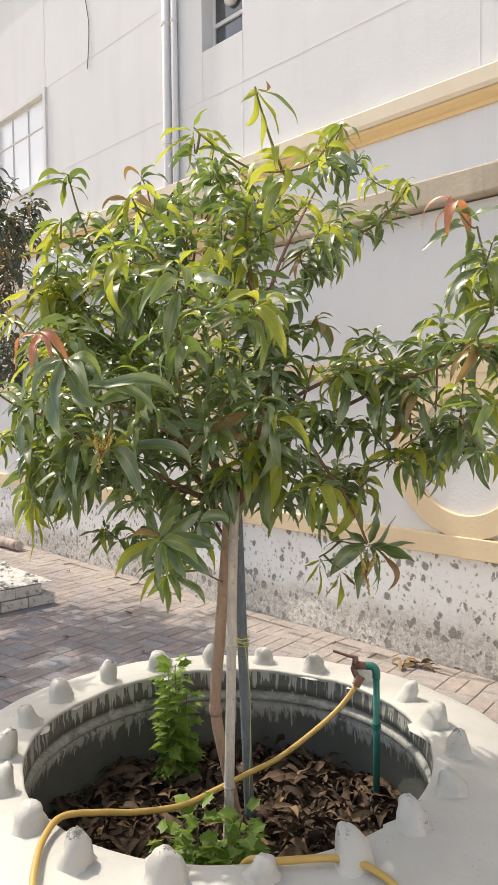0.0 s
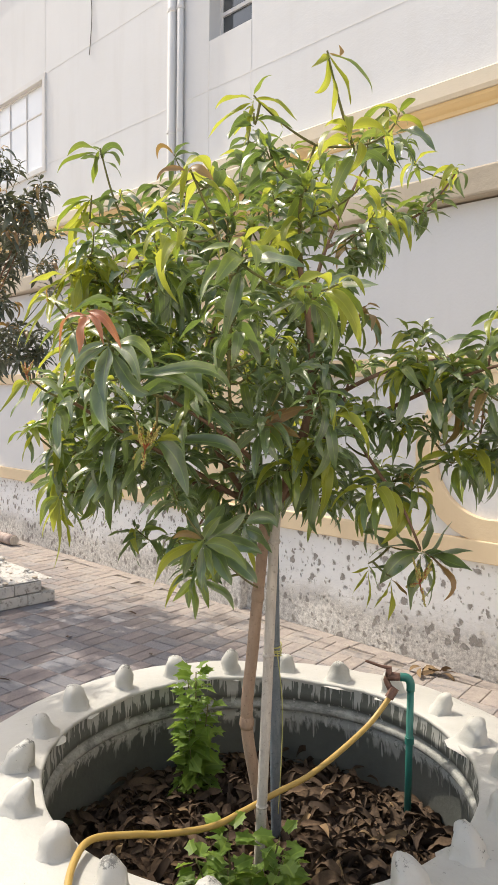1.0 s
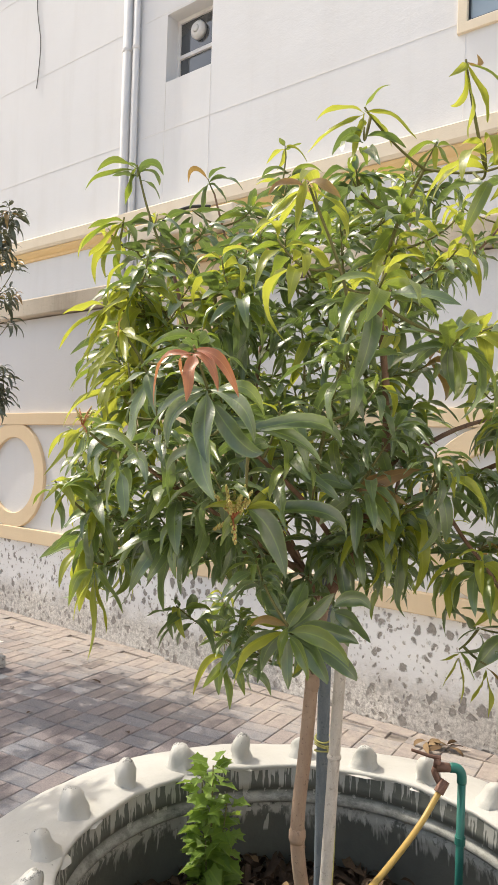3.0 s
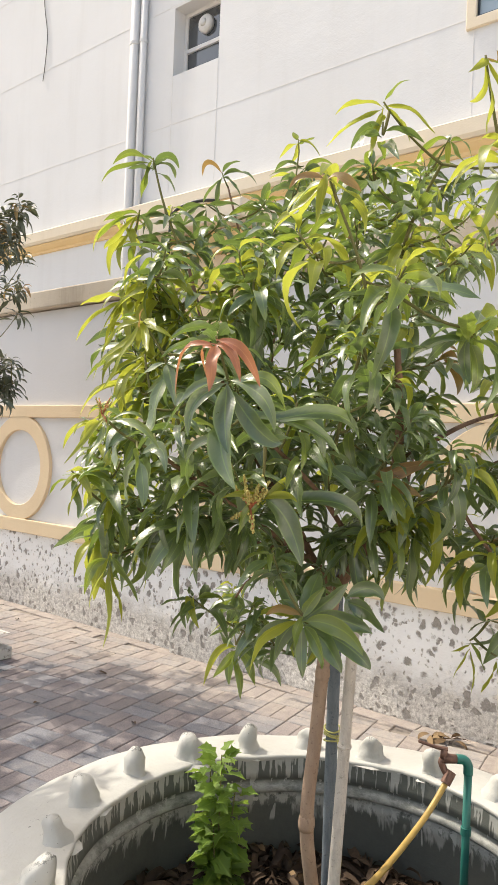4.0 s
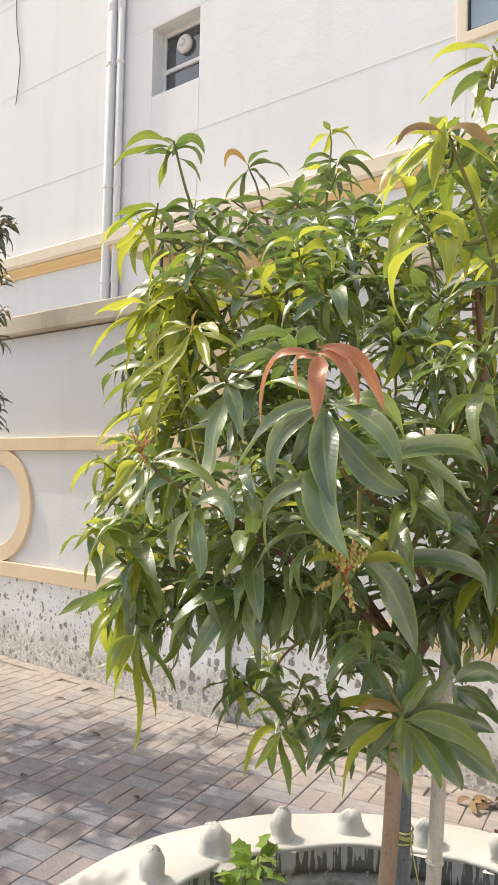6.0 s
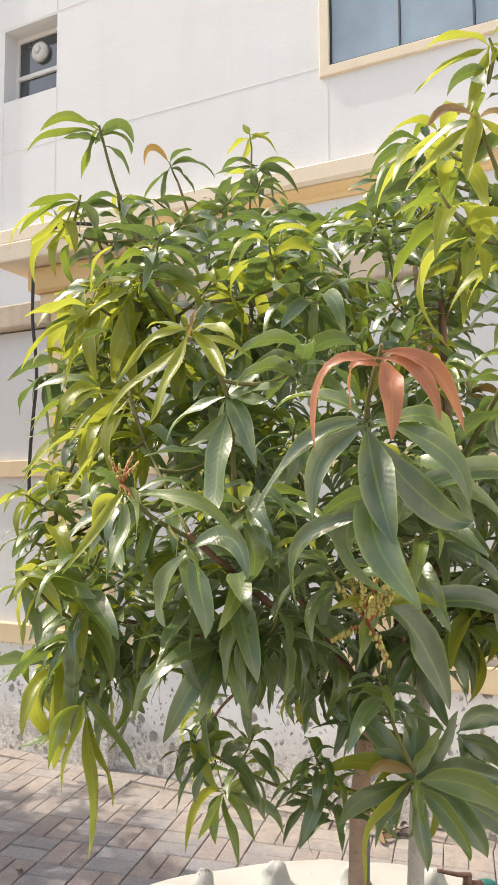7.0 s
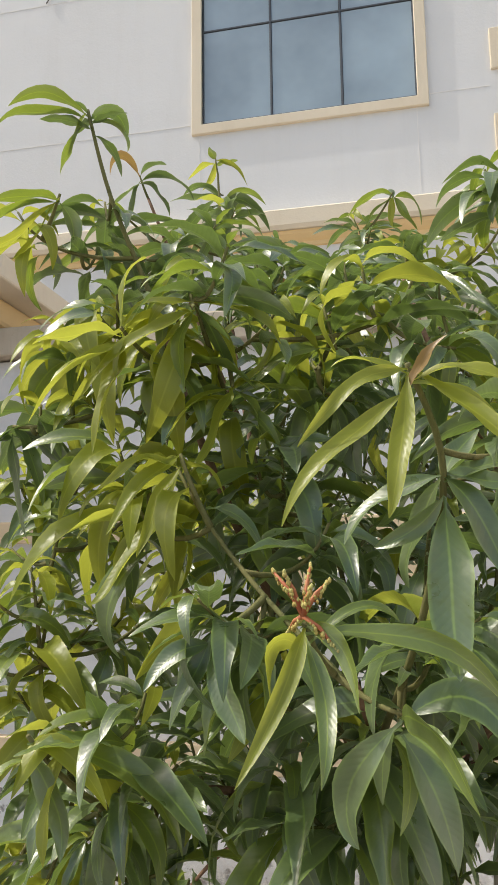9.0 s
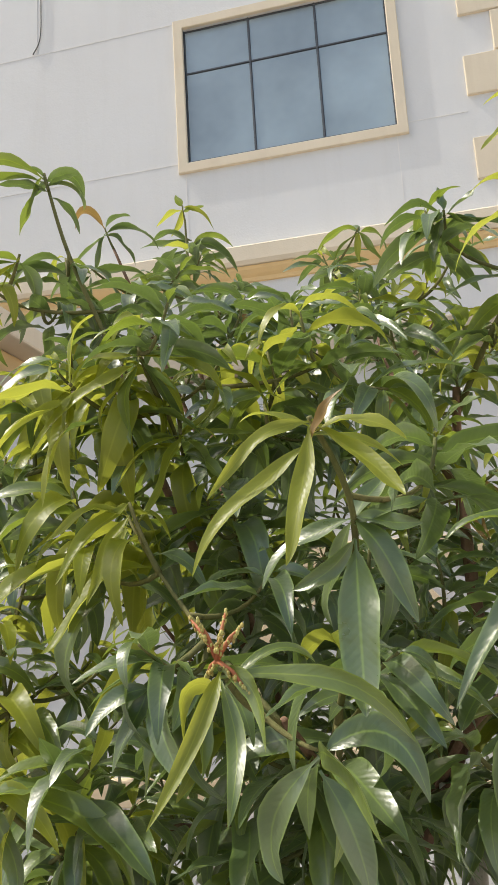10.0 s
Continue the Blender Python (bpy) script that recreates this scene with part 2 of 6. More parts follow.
LEAF = {
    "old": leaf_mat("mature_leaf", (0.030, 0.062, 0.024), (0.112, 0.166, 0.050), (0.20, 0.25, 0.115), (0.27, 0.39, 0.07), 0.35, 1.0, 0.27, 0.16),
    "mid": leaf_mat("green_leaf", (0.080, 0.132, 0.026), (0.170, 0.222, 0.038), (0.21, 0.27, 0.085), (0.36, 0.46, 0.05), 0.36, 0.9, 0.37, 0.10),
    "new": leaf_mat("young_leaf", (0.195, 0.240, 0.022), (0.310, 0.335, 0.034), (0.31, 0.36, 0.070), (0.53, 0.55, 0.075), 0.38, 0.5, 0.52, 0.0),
    "red": leaf_mat("red_flush_leaf", (0.36, 0.11, 0.055), (0.46, 0.18, 0.09), (0.46, 0.22, 0.13), (0.60, 0.27, 0.11), 0.42, 0.5, 0.35),
    "bronze": leaf_mat("bronze_leaf", (0.20, 0.11, 0.045), (0.30, 0.20, 0.06), (0.32, 0.20, 0.10), (0.45, 0.28, 0.08), 0.42, 0.6, 0.38),
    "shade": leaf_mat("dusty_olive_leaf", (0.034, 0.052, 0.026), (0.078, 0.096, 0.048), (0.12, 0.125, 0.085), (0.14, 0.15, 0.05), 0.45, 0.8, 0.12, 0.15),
    "weed": leaf_mat("weed_leaf", (0.105, 0.185, 0.025), (0.21, 0.32, 0.045), (0.16, 0.25, 0.05), (0.32, 0.45, 0.07), 0.5, 0.3, 0.40),
}
k = Mat("dry_leaf", 0.85, spec=0.2)
k.color(k.mix(k.ramp(k.noise(55, 6, 0.8), 0.35, 0.7), k.mix(k.rand(), (0.034, 0.025, 0.019), (0.088, 0.057, 0.037)), k.mix(k.rand(), (0.055, 0.037, 0.026), (0.15, 0.10, 0.062)))).bump(k.noise(60, 4), 0.4, 0.004)
DRY = k.m
k = Mat("tan_dry_leaf", 0.85, spec=0.2)
k.color(k.mix(k.rand(), k.mix(k.noise(30, 4), (0.12, 0.075, 0.042), (0.22, 0.145, 0.08)), (0.27, 0.185, 0.10))).bump(k.noise(60, 4), 0.4, 0.004)
DRY_TAN = k.m


def bark(name, a, b, scale=1.0):
    k = Mat(name, 0.8, spec=0.25)
    c = k.mix(k.ramp(k.noise(20 * scale, 6, 0.7, (1, 1, 0.35)), 0.35, 0.7), a, b)
    c = k.mix(k.math("MULTIPLY", k.ramp(k.noise(90, 3), 0.6, 0.7), 0.5), c, (a[0] * 0.4, a[1] * 0.4, a[2] * 0.4))
    k.color(c).bump(k.noise(70 * scale, 5, 0.7, (1, 1, 0.4)), 0.5, 0.006)
    return k.m


TRUNK_BARK = bark("smooth_brown_bark", (0.30, 0.205, 0.145), (0.42, 0.305, 0.225))
LIMB_BARK = bark("reddish_bark", (0.165, 0.095, 0.062), (0.27, 0.165, 0.108))
TWIG_BARK = bark("green_twig", (0.12, 0.13, 0.045), (0.22, 0.19, 0.08))
BAMBOO = bark("weathered_bamboo", (0.43, 0.385, 0.335), (0.60, 0.55, 0.485), 2)
POLE = bark("faded_blue_pole", (0.125, 0.15, 0.17), (0.20, 0.225, 0.245), 2)
k = Mat("yellow_hose", 0.4, spec=0.5)
k.color(k.mix(k.noise(12, 4), (0.38, 0.24, 0.055), (0.49, 0.335, 0.10))).bump(k.noise(80, 2), 0.1, 0.002)
HOSE = k.m
k = Mat("green_pipe", 0.45, spec=0.5)
k.color(k.mix(k.noise(18, 4), (0.012, 0.125, 0.102), (0.032, 0.185, 0.148)))
GREEN_PIPE = k.m
k = Mat("rusty_metal", 0.6, 0.5)
k.color(k.mix(k.noise(60, 5), (0.12, 0.06, 0.045), (0.28, 0.17, 0.13))).bump(k.noise(90, 4), 0.4, 0.003)
RUST = k.m
k = Mat("black_cable", 0.5)
k.color(k.mix(k.noise(30, 3), (0.018, 0.016, 0.014), (0.05, 0.045, 0.04)))
CABLE = k.m
k = Mat("grey_wire", 0.6)
k.color(k.mix(k.noise(20, 3), (0.09, 0.09, 0.09), (0.17, 0.165, 0.16)))
WIRE = k.m
k = Mat("string", 0.7)
k.color(k.mix(k.noise(60, 3), (0.38, 0.37, 0.11), (0.50, 0.47, 0.19)))
STRING = k.m
k = Mat("flower_bud", 0.6)
k.color(k.mix(k.rand(), (0.40, 0.30, 0.08), (0.48, 0.45, 0.15)))
BUD = k.m
k = Mat("flower_stalk", 0.6)
k.color(k.mix(k.noise(50, 2), (0.40, 0.06, 0.04), (0.45, 0.22, 0.08)))
STALK = k.m


def window_glass(name, tint):
    k = Mat(name, 0.06, spec=0.8)
    k.color(k.mix(k.ramp(k.noise(0.9, 4), 0.3, 0.7), tint, tuple(v * 1.5 for v in tint)))
    k.b.inputs["Coat Weight"].default_value = 0.6
    k.b.inputs["Coat Roughness"].default_value = 0.03
    k.bump(k.noise(1.5, 2), 0.05, 0.02)
    return k.m


# this blue-grey base colour stands in for sky mirrored in the panes
GLASS_BLUE = window_glass("sky_coloured_glass", (0.235, 0.295, 0.340))
GLASS_DARK = window_glass("dark_glass", (0.035, 0.04, 0.045))
k = Mat("dark_window_bar", 0.5)
k.color(k.mix(k.noise(20, 3), (0.05, 0.058, 0.07), (0.085, 0.095, 0.11)))
BAR = k.m
k = Mat("white_fan_plastic", 0.5)
k.color(k.mix(k.noise(14, 3), (0.55, 0.54, 0.52), (0.70, 0.69, 0.67)))
FAN = k.m
# the near-white base colour puts the sky's reflection into the panes
k = Mat("sky_glare_glass", 0.12, spec=0.9)
k.color(k.mix(k.noise(1.2, 3), (0.72, 0.73, 0.76), (0.82, 0.83, 0.85)))
GLASS_PALE = k.m


# ---- builders ----
def mesh_of(bm, name, mats, smooth=False):
    me = bpy.data.meshes.new(name)
    bm.normal_update()
    bm.to_mesh(me)
    bm.free()
    for m in mats if isinstance(mats, (list, tuple)) else [mats]:
        me.materials.append(m)
    if smooth:
        for p in me.polygons:
            p.use_smooth = True
    return me


def part(name, bm, material, parent, label="", smooth=False):
    """One mesh object under a thing or under a part."""
    ob = new(name, mesh_of(bm, name, material, smooth))
    ob.parent = parent
    if label:
        ob["label"] = label
    return ob


def thing(name, label, category, group="", kind="", at=(0, 0, 0)):
    ob = new(name)
    ob.empty_display_size = 0.1
    ob.location = at
    return tagged(ob, label, category, group, kind)


def box(bm, lo, hi, bevel=0.0):
    m = Matrix.LocRotScale([(a + b) / 2 for a, b in zip(lo, hi)], None, [abs(b - a) for a, b in zip(lo, hi)])
    vs = bmesh.ops.create_cube(bm, size=1, matrix=m)["verts"]
    if bevel:
        es = list({e for v in vs for e in v.link_edges})
        bmesh.ops.bevel(bm, geom=es, offset=bevel, segments=2, affect="EDGES", profile=0.5)
    return bm


def boxed(lo, hi, bevel=0.0):
    return box(bmesh.new(), lo, hi, bevel)


def tube(bm, pts, radii, sides=8, cap=True):
    """A tapered tube along points."""
    pts = [Vector(p) for p in pts]
    if not isinstance(radii, (list, tuple)):
        radii = [radii] * len(pts)
    side = None
    rings = []
    for i, p in enumerate(pts):
        d = (pts[min(i + 1, len(pts) - 1)] - pts[max(i - 1, 0)]).normalized()
        if side is None:
            side = d.orthogonal().normalized()
        side = (side - d * side.dot(d)).normalized()
        up = d.cross(side)
        rings.append([bm.verts.new(p + (side * math.cos(a) + up * math.sin(a)) * radii[i]) for a in (2 * math.pi * j / sides for j in range(sides))])
    for a, b in zip(rings, rings[1:]):
        for j in range(sides):
            bm.faces.new((a[j], a[(j + 1) % sides], b[(j + 1) % sides], b[j]))
    if cap:
        bm.faces.new(rings[0][::-1])
        bm.faces.new(rings[-1])
    return bm


def glide(pts, n=8):
    """A smooth line through points."""
    pts = [Vector(p) for p in pts]
    out = []
    for i in range(len(pts) - 1):
        p0, p1, p2, p3 = pts[max(i - 1, 0)], pts[i], pts[i + 1], pts[min(i + 2, len(pts) - 1)]
        for s in range(n):
            t = s / n
            out.append(0.5 * (2 * p1 + (p2 - p0) * t + (2 * p0 - 5 * p1 + 4 * p2 - p3) * t * t + (3 * p1 - p0 - 3 * p2 + p3) * t ** 3))
    return out + [pts[-1]]


def lathe(profile, centre=(0, 0, 0), steps=96, wobble=None):
    """A ring turned about an upright axis from (radius, height) pairs."""
    bm = bmesh.new()
    c = Vector(centre)
    cols = []
    for i in range(steps):
        a = 2 * math.pi * i / steps
        col = []
        for r, z in profile:
            dr, dz = wobble(a, r, z) if wobble else (0, 0)
            col.append(bm.verts.new(c + Vector(((r + dr) * math.cos(a), (r + dr) * math.sin(a), z + dz))))
        cols.append(col)
    for i in range(steps):
        a, b = cols[i], cols[(i + 1) % steps]
        for j in range(len(profile) - 1):
            bm.faces.new((a[j], b[j], b[j + 1], a[j + 1]))
    return bm


def sweep_x(profile, x0, x1):
    """A moulding: (y, z) outline drawn out along x."""
    bm = bmesh.new()
    a = [bm.verts.new((x0, y, z)) for y, z in profile]
    b = [bm.verts.new((x1, y, z)) for y, z in profile]
    n = len(profile)
    for i in range(n):
        bm.faces.new((a[i], b[i], b[(i + 1) % n], a[(i + 1) % n]))
    bm.faces.new(a[::-1])
    bm.faces.new(b)
    bmesh.ops.recalc_face_normals(bm, faces=bm.faces)
    return bm


# ---- boundary wall ----
WY = 3.65            # its face
WX0, WX1 = -13.0, 3.2


def oval_ring(x, z, rx, rz, w, depth, y):
    """A raised oval ring on the wall."""
    bm = bmesh.new()
    n = 56
    rings = []
    for k_out, yy in ((1, y + 0.02), (1, y - depth + 0.006), (0.97, y - depth), (0.03, y - depth), (0, y - depth + 0.006), (0, y + 0.02)):
        ring = []
        for i in range(n):
            a = 2 * math.pi * i / n
            ex, ez = rx - w + w * k_out, rz - w + w * k_out
            ring.append(bm.verts.new((x + ex * math.cos(a), yy, z + ez * math.sin(a))))
        rings.append(ring)
    for a, b in zip(rings, rings[1:]):
        for i in range(n):
            bm.faces.new((a[i], a[(i + 1) % n], b[(i + 1) % n], b[i]))
    bmesh.ops.recalc_face_normals(bm, faces=bm.faces)
    return bm


def boundary_wall():
    w = thing("wall_boundary", "white boundary wall with beige trim and pitted plinth", "wall", kind="structure")
    # rough plinth face, slightly uneven
    bm = bmesh.new()
    nx, nz = 260, 14
    rows = []
    for j in range(nz + 1):
        z = -0.08 + 0.71 * j / nz
        rows.append([bm.verts.new((WX0 + (WX1 - WX0) * i / nx, WY + 0.012 * (noise.noise((i * 0.23, j * 0.3, 3)) ) - 0.05 * max(0, 0.12 - z) ** 1.0, z)) for i in range(nx + 1)])
    for a, b in zip(rows, rows[1:]):
        for i in range(nx):
            bm.faces.new((a[i], a[i + 1], b[i + 1], b[i]))
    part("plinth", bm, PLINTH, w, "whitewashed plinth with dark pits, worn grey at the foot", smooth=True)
    part("core", boxed((WX0, WY + 0.03, -0.36), (WX1, WY + 0.24, 2.52)), WALL_SHEET, w)
    part("panel", boxed((WX0, WY + 0.004, 0.70), (WX1, WY + 0.03, 2.515)), WALL_SHEET, w, "smooth white rendered panel")
    for x0, x1 in ((WX0, -8.09), (-7.64, -3.57), (-3.12, WX1)):
        part("lower_band", boxed((x0, WY - 0.035, 0.622), (x1, WY + 0.02, 0.738), 0.006), BEIGE, w, "beige band on the plinth")
        part("upper_band", boxed((x0, WY - 0.028, 1.612), (x1, WY + 0.02, 1.714), 0.006), BEIGE, w, "beige band above the ovals")
        part("coping", boxed((x0, WY - 0.075, 2.525), (x1, WY + 0.32, 2.672), 0.012), COPING, w, "stained beige concrete coping")
    for x in (-5.55, -1.29):
        part("oval", oval_ring(x, 1.178, 0.455, 0.455, 0.130, 0.026, WY), BEIGE, w, "raised beige oval ring")
    for x in (-8.09, -3.57):
        pillar = part("pillar", boxed((x, WY - 0.055, 0.60), (x + 0.45, WY + 0.33, 2.60), 0.01), BEIGE, w, "beige square pillar with a stepped cap")
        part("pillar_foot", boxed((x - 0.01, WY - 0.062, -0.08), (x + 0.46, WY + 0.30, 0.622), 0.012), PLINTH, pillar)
        part("pillar_band", boxed((x - 0.025, WY - 0.085, 0.622), (x + 0.475, WY + 0.33, 0.738), 0.006), BEIGE, pillar)
        part("neck", boxed((x - 0.04, WY - 0.10, 2.60), (x + 0.49, WY + 0.375, 2.70), 0.012), BEIGE, pillar)
        part("cap_moulding", boxed((x - 0.09, WY - 0.16, 2.70), (x + 0.54, WY + 0.44, 2.845), 0.025), OCHRE_SHADE, pillar)
        part("cap_slab", boxed((x - 0.24, WY - 0.29, 2.845), (x + 0.69, WY + 0.55, 2.965), 0.012), PALE_BEIGE, pillar)
    return w


boundary_wall()

# unseen wall added to bounce sunlight onto the leaves facing the camera
tagged(new("bounce_wall_east", mesh_of(boxed((5.2, -10, -0.36), (5.45, 6.35, 5.5), 0.01), "bounce_wall_east", WHITE_WALL)), "unseen plain white wall added to bounce sunlight onto the tree", "wall", kind="structure")

# ---- building ----
BY = 6.43


def framed(x0, x1, z0, z1, w, depth, y):
    """A rectangular surround, mitred, standing depth in front of y."""
    bm = bmesh.new()
    loops = []
    for e, yy in ((0, y + 0.02), (0, y - depth), (w, y - depth), (w, y + 0.12)):
        loops.append([bm.verts.new((a, yy, b)) for a, b in ((x0 + e, z0 + e), (x1 - e, z0 + e), (x1 - e, z1 - e), (x0 + e, z1 - e))])
    for a, b in zip(loops, loops[1:]):
        for i in range(4):
            bm.faces.new((a[i], a[(i + 1) % 4], b[(i + 1) % 4], b[i]))
    bmesh.ops.recalc_face_normals(bm, faces=bm.faces)
    es = [e for e in bm.edges if all(abs(v.co.y - (y - depth)) < 1e-5 for v in e.verts)]
    bmesh.ops.bevel(bm, geom=es, offset=0.006, segments=1, affect="EDGES")
    return bm


def wall_with_holes(x0, x1, z0, z1, holes, y0, y1):
    """A wall plate with rectangular openings that go through it."""
    bm = bmesh.new()
    xs = sorted({x0, x1, *(h[0] for h in holes), *(h[1] for h in holes)})
    zs = sorted({z0, z1, *(h[2] for h in holes), *(h[3] for h in holes)})
    for xa, xb in zip(xs, xs[1:]):
        for za, zb in zip(zs, zs[1:]):
            if not any(h[0] <= xa and xb <= h[1] and h[2] <= za and zb <= h[3] for h in holes):
                box(bm, (xa, y0, za), (xb, y1, zb))
    bmesh.ops.remove_doubles(bm, verts=bm.verts, dist=1e-5)
    seen = {}
    for f in bm.faces:
        seen.setdefault(tuple(sorted(v.index for v in f.verts)), []).append(f)
    c = {}
    for f in bm.faces:
        q = f.calc_center_median()
        c.setdefault((round(q.x, 4), round(q.y, 4), round(q.z, 4)), []).append(f)
    bmesh.ops.delete(bm, geom=[f for fs in c.values() if len(fs) > 1 for f in fs], context="FACES")
    return bm


BIG = (-2.75, -0.805, 5.49, 6.925)
SMALL = (-6.78, -5.995, 6.11, 6.98)
LEFT = (-13.03, -11.09, 5.49, 6.925)


def building():
    b = thing("building", "two-storey white rendered building with beige cornice and windows", "building")
    part("wall", wall_with_holes(-26, 9, -0.36, 9.25, [BIG, SMALL, LEFT], BY, BY + 0.28), WHITE_WALL, b, "white rendered wall with scored joints")
    part("rear_wall", boxed((-26, BY + 8, -0.36), (9, BY + 8.25, 9.25)), WHITE_WALL, b)
    part("side_wall", boxed((-26.25, BY, -0.36), (-26, BY + 8.25, 9.25)), WHITE_WALL, b)
    part("side_wall", boxed((9, BY, -0.36), (9.25, BY + 8.25, 9.25)), WHITE_WALL, b)
    part("roof", boxed((-26.3, BY - 0.07, 9.25), (9.3, BY + 8.3, 9.42)), WHITE_WALL, b)
    # cornice: pale fascia, cove below with its shade painted ochre
    part("cornice", sweep_x([(BY + 0.02, 4.525), (BY - 0.10, 4.52), (BY - 0.135, 4.495), (BY - 0.135, 4.36), (BY - 0.115, 4.325), (BY + 0.02, 4.32)], -26, 9), PALE_BEIGE, b, "pale beige cornice")
    part("cornice_cove", sweep_x([(BY + 0.02, 4.32), (BY - 0.095, 4.32), (BY - 0.085, 4.29), (BY - 0.055, 4.255), (BY - 0.03, 4.235), (BY - 0.025, 4.20), (BY + 0.02, 4.195)], -26, 9), OCHRE_SHADE, b, "moulding under the cornice, its shade coloured ochre")
    # scored joints: thin raised weather lines in the render
    def joint(x0, x1, z0, z1):
        part("render_joint", boxed((x0, BY - 0.003, z0), (x1, BY + 0.004, z1)), JOINT, b)
    for z in (5.49, 7.01, 8.45):
        for x0, x1 in ((-26, -13.14), (-10.97, -7.60), (-7.20, -2.86), (-0.70, -0.2)):
            joint(x0, x1, z - 0.0045, z + 0.0045)
    for x, z0, z1 in ((-6.0, 4.54, 6.10), (-6.0, 7.0, 9.2), (-6.78, 4.54, 6.10), (-2.78, 4.54, 5.36), (-0.815, 4.54, 5.38), (-4.32, 7.01, 9.2), (-2.72, 2.0, 4.2), (-11.03, 7.05, 9.2), (-4.5, 2.0, 4.2)):
        joint(x - 0.004, x + 0.004, z0, z1)
    # wide window
    w = part("window", framed(-2.845, -0.71, 5.375, 7.02, 0.095, 0.035, BY), PALE_BEIGE, b, "three-light window, panes coloured for the reflected sky, in a beige surround")
    bars = [BIG[0], -2.10, -1.455, BIG[1]]
    for x0, x1 in zip(bars, bars[1:]):
        for z0, z1 in ((BIG[2], 6.45), (6.45, BIG[3])):
            part("pane", boxed((x0 + 0.012, BY + 0.030, z0 + 0.012), (x1 - 0.012, BY + 0.040, z1 - 0.012)), GLASS_BLUE, w)
    for x in bars:
        part("mullion", boxed((x - 0.009, BY + 0.018, BIG[2]), (x + 0.009, BY + 0.055, BIG[3]), 0.003), BAR, w)
    for z in (BIG[2] + 0.012, 6.45, BIG[3] - 0.012):
        part("transom", boxed((BIG[0], BY + 0.020, z - 0.008), (BIG[1], BY + 0.053, z + 0.008), 0.003), BAR, w)
    # dark sheet across the opening, behind the panes
    part("dark_backing", boxed((BIG[0], BY + 0.26, BIG[2]), (BIG[1], BY + 0.27, BIG[3])), GLASS_DARK, w)
    # small deep window with a fan
    w = part("window", boxed((SMALL[0], BY + 0.185, SMALL[2]), (SMALL[0] + 0.05, BY + 0.235, SMALL[3]), 0.004), PVC, b, "small deep-set window with an exhaust fan")
    part("frame_side", boxed((SMALL[1] - 0.05, BY + 0.185, SMALL[2]), (SMALL[1], BY + 0.235, SMALL[3]), 0.004), PVC, w)
    part("frame_top", boxed((SMALL[0] + 0.05, BY + 0.185, SMALL[3] - 0.05), (SMALL[1] - 0.05, BY + 0.235, SMALL[3]), 0.004), PVC, w)
    part("frame_bar", boxed((SMALL[0] + 0.05, BY + 0.18, 6.46), (SMALL[1] - 0.05, BY + 0.225, 6.51), 0.004), PVC, w)
    part("pane", boxed((SMALL[0] + 0.05, BY + 0.21, SMALL[2]), (SMALL[1] - 0.05, BY + 0.22, 6.46)), GLASS_DARK, w)
    part("pane", boxed((SMALL[0] + 0.05, BY + 0.21, 6.51), (SMALL[1] - 0.05, BY + 0.22, SMALL[3] - 0.05)), GLASS_DARK, w)
    bm = bmesh.new()
    tube(bm, [(-6.40, BY + 0.21, 6.74), (-6.40, BY + 0.16, 6.74), (-6.40, BY + 0.13, 6.74)], [0.115, 0.115, 0.085], 20)
    tube(bm, [(-6.40, BY + 0.13, 6.74), (-6.40, BY + 0.11, 6.74)], [0.05, 0.03], 14)
    part("exhaust_fan", bm, FAN, w, "round white exhaust fan", smooth=True)
    # pale window further along
    w = part("window", framed(-13.125, -10.99, 5.375, 7.02, 0.095, 0.035, BY), PVC, b, "wide window with sky glare coloured into its pale panes, in a white surround")
    xs = [LEFT[0], -12.42, -11.79, LEFT[1]]
    for x0, x1 in zip(xs, xs[1:]):
        for z0, z1 in ((LEFT[2], 6.43), (6.43, LEFT[3])):
            part("pane", boxed((x0, BY + 0.06, z0), (x1, BY + 0.07, z1)), GLASS_PALE, w)
    for x in xs:
        part("mullion", boxed((x - 0.013, BY + 0.04, LEFT[2]), (x + 0.013, BY + 0.08, LEFT[3]), 0.003), PVC, w)
    for z in (6.43, LEFT[3] - 0.012):
        part("transom", boxed((LEFT[0], BY + 0.042, z - 0.013), (LEFT[1], BY + 0.078, z + 0.013), 0.003), PVC, w)
    # quoins
    z = 4.83
    i = 0
    while z < 8.8:
        x0 = -0.185 if i % 2 == 0 else 0.085
        part("quoin", boxed((x0, BY - 0.03, z), (0.75, BY + 0.01, z + 0.385), 0.008), PALE_BEIGE, b, "beige corner block")
        z += 0.40 if i % 2 == 0 else 0.40
        i += 1
    return b


k = Mat("render_joint", 0.9, spec=0.2)
k.color(k.mix(k.noise(9, 3), (0.68, 0.665, 0.65), (0.82, 0.81, 0.80)))
JOINT = k.m
building()


def downpipe(x, r):
    p = thing("downpipe", "grey-white plastic downpipe fixed to the building wall", "pipe", "pipes on the wall")
    y = BY - r - 0.012
    part("pipe", tube(bmesh.new(), [(x, y, -0.3), (x, y, 4.0), (x, y, 9.2)], r, 14), PVC, p, smooth=True)
    for z in (2.2, 5.1, 6.7, 8.2):
        part("bracket", tube(bmesh.new(), [(x, y, z - 0.02), (x, y, z + 0.02)], r + 0.008, 14), PVC, p)
    for z in (3.9, 7.45):
        part("socket", tube(bmesh.new(), [(x, y, z - 0.05), (x, y, z + 0.05)], r + 0.006, 14), PVC, p)
    return p


downpipe(-7.45, 0.062)
downpipe(-7.30, 0.045)


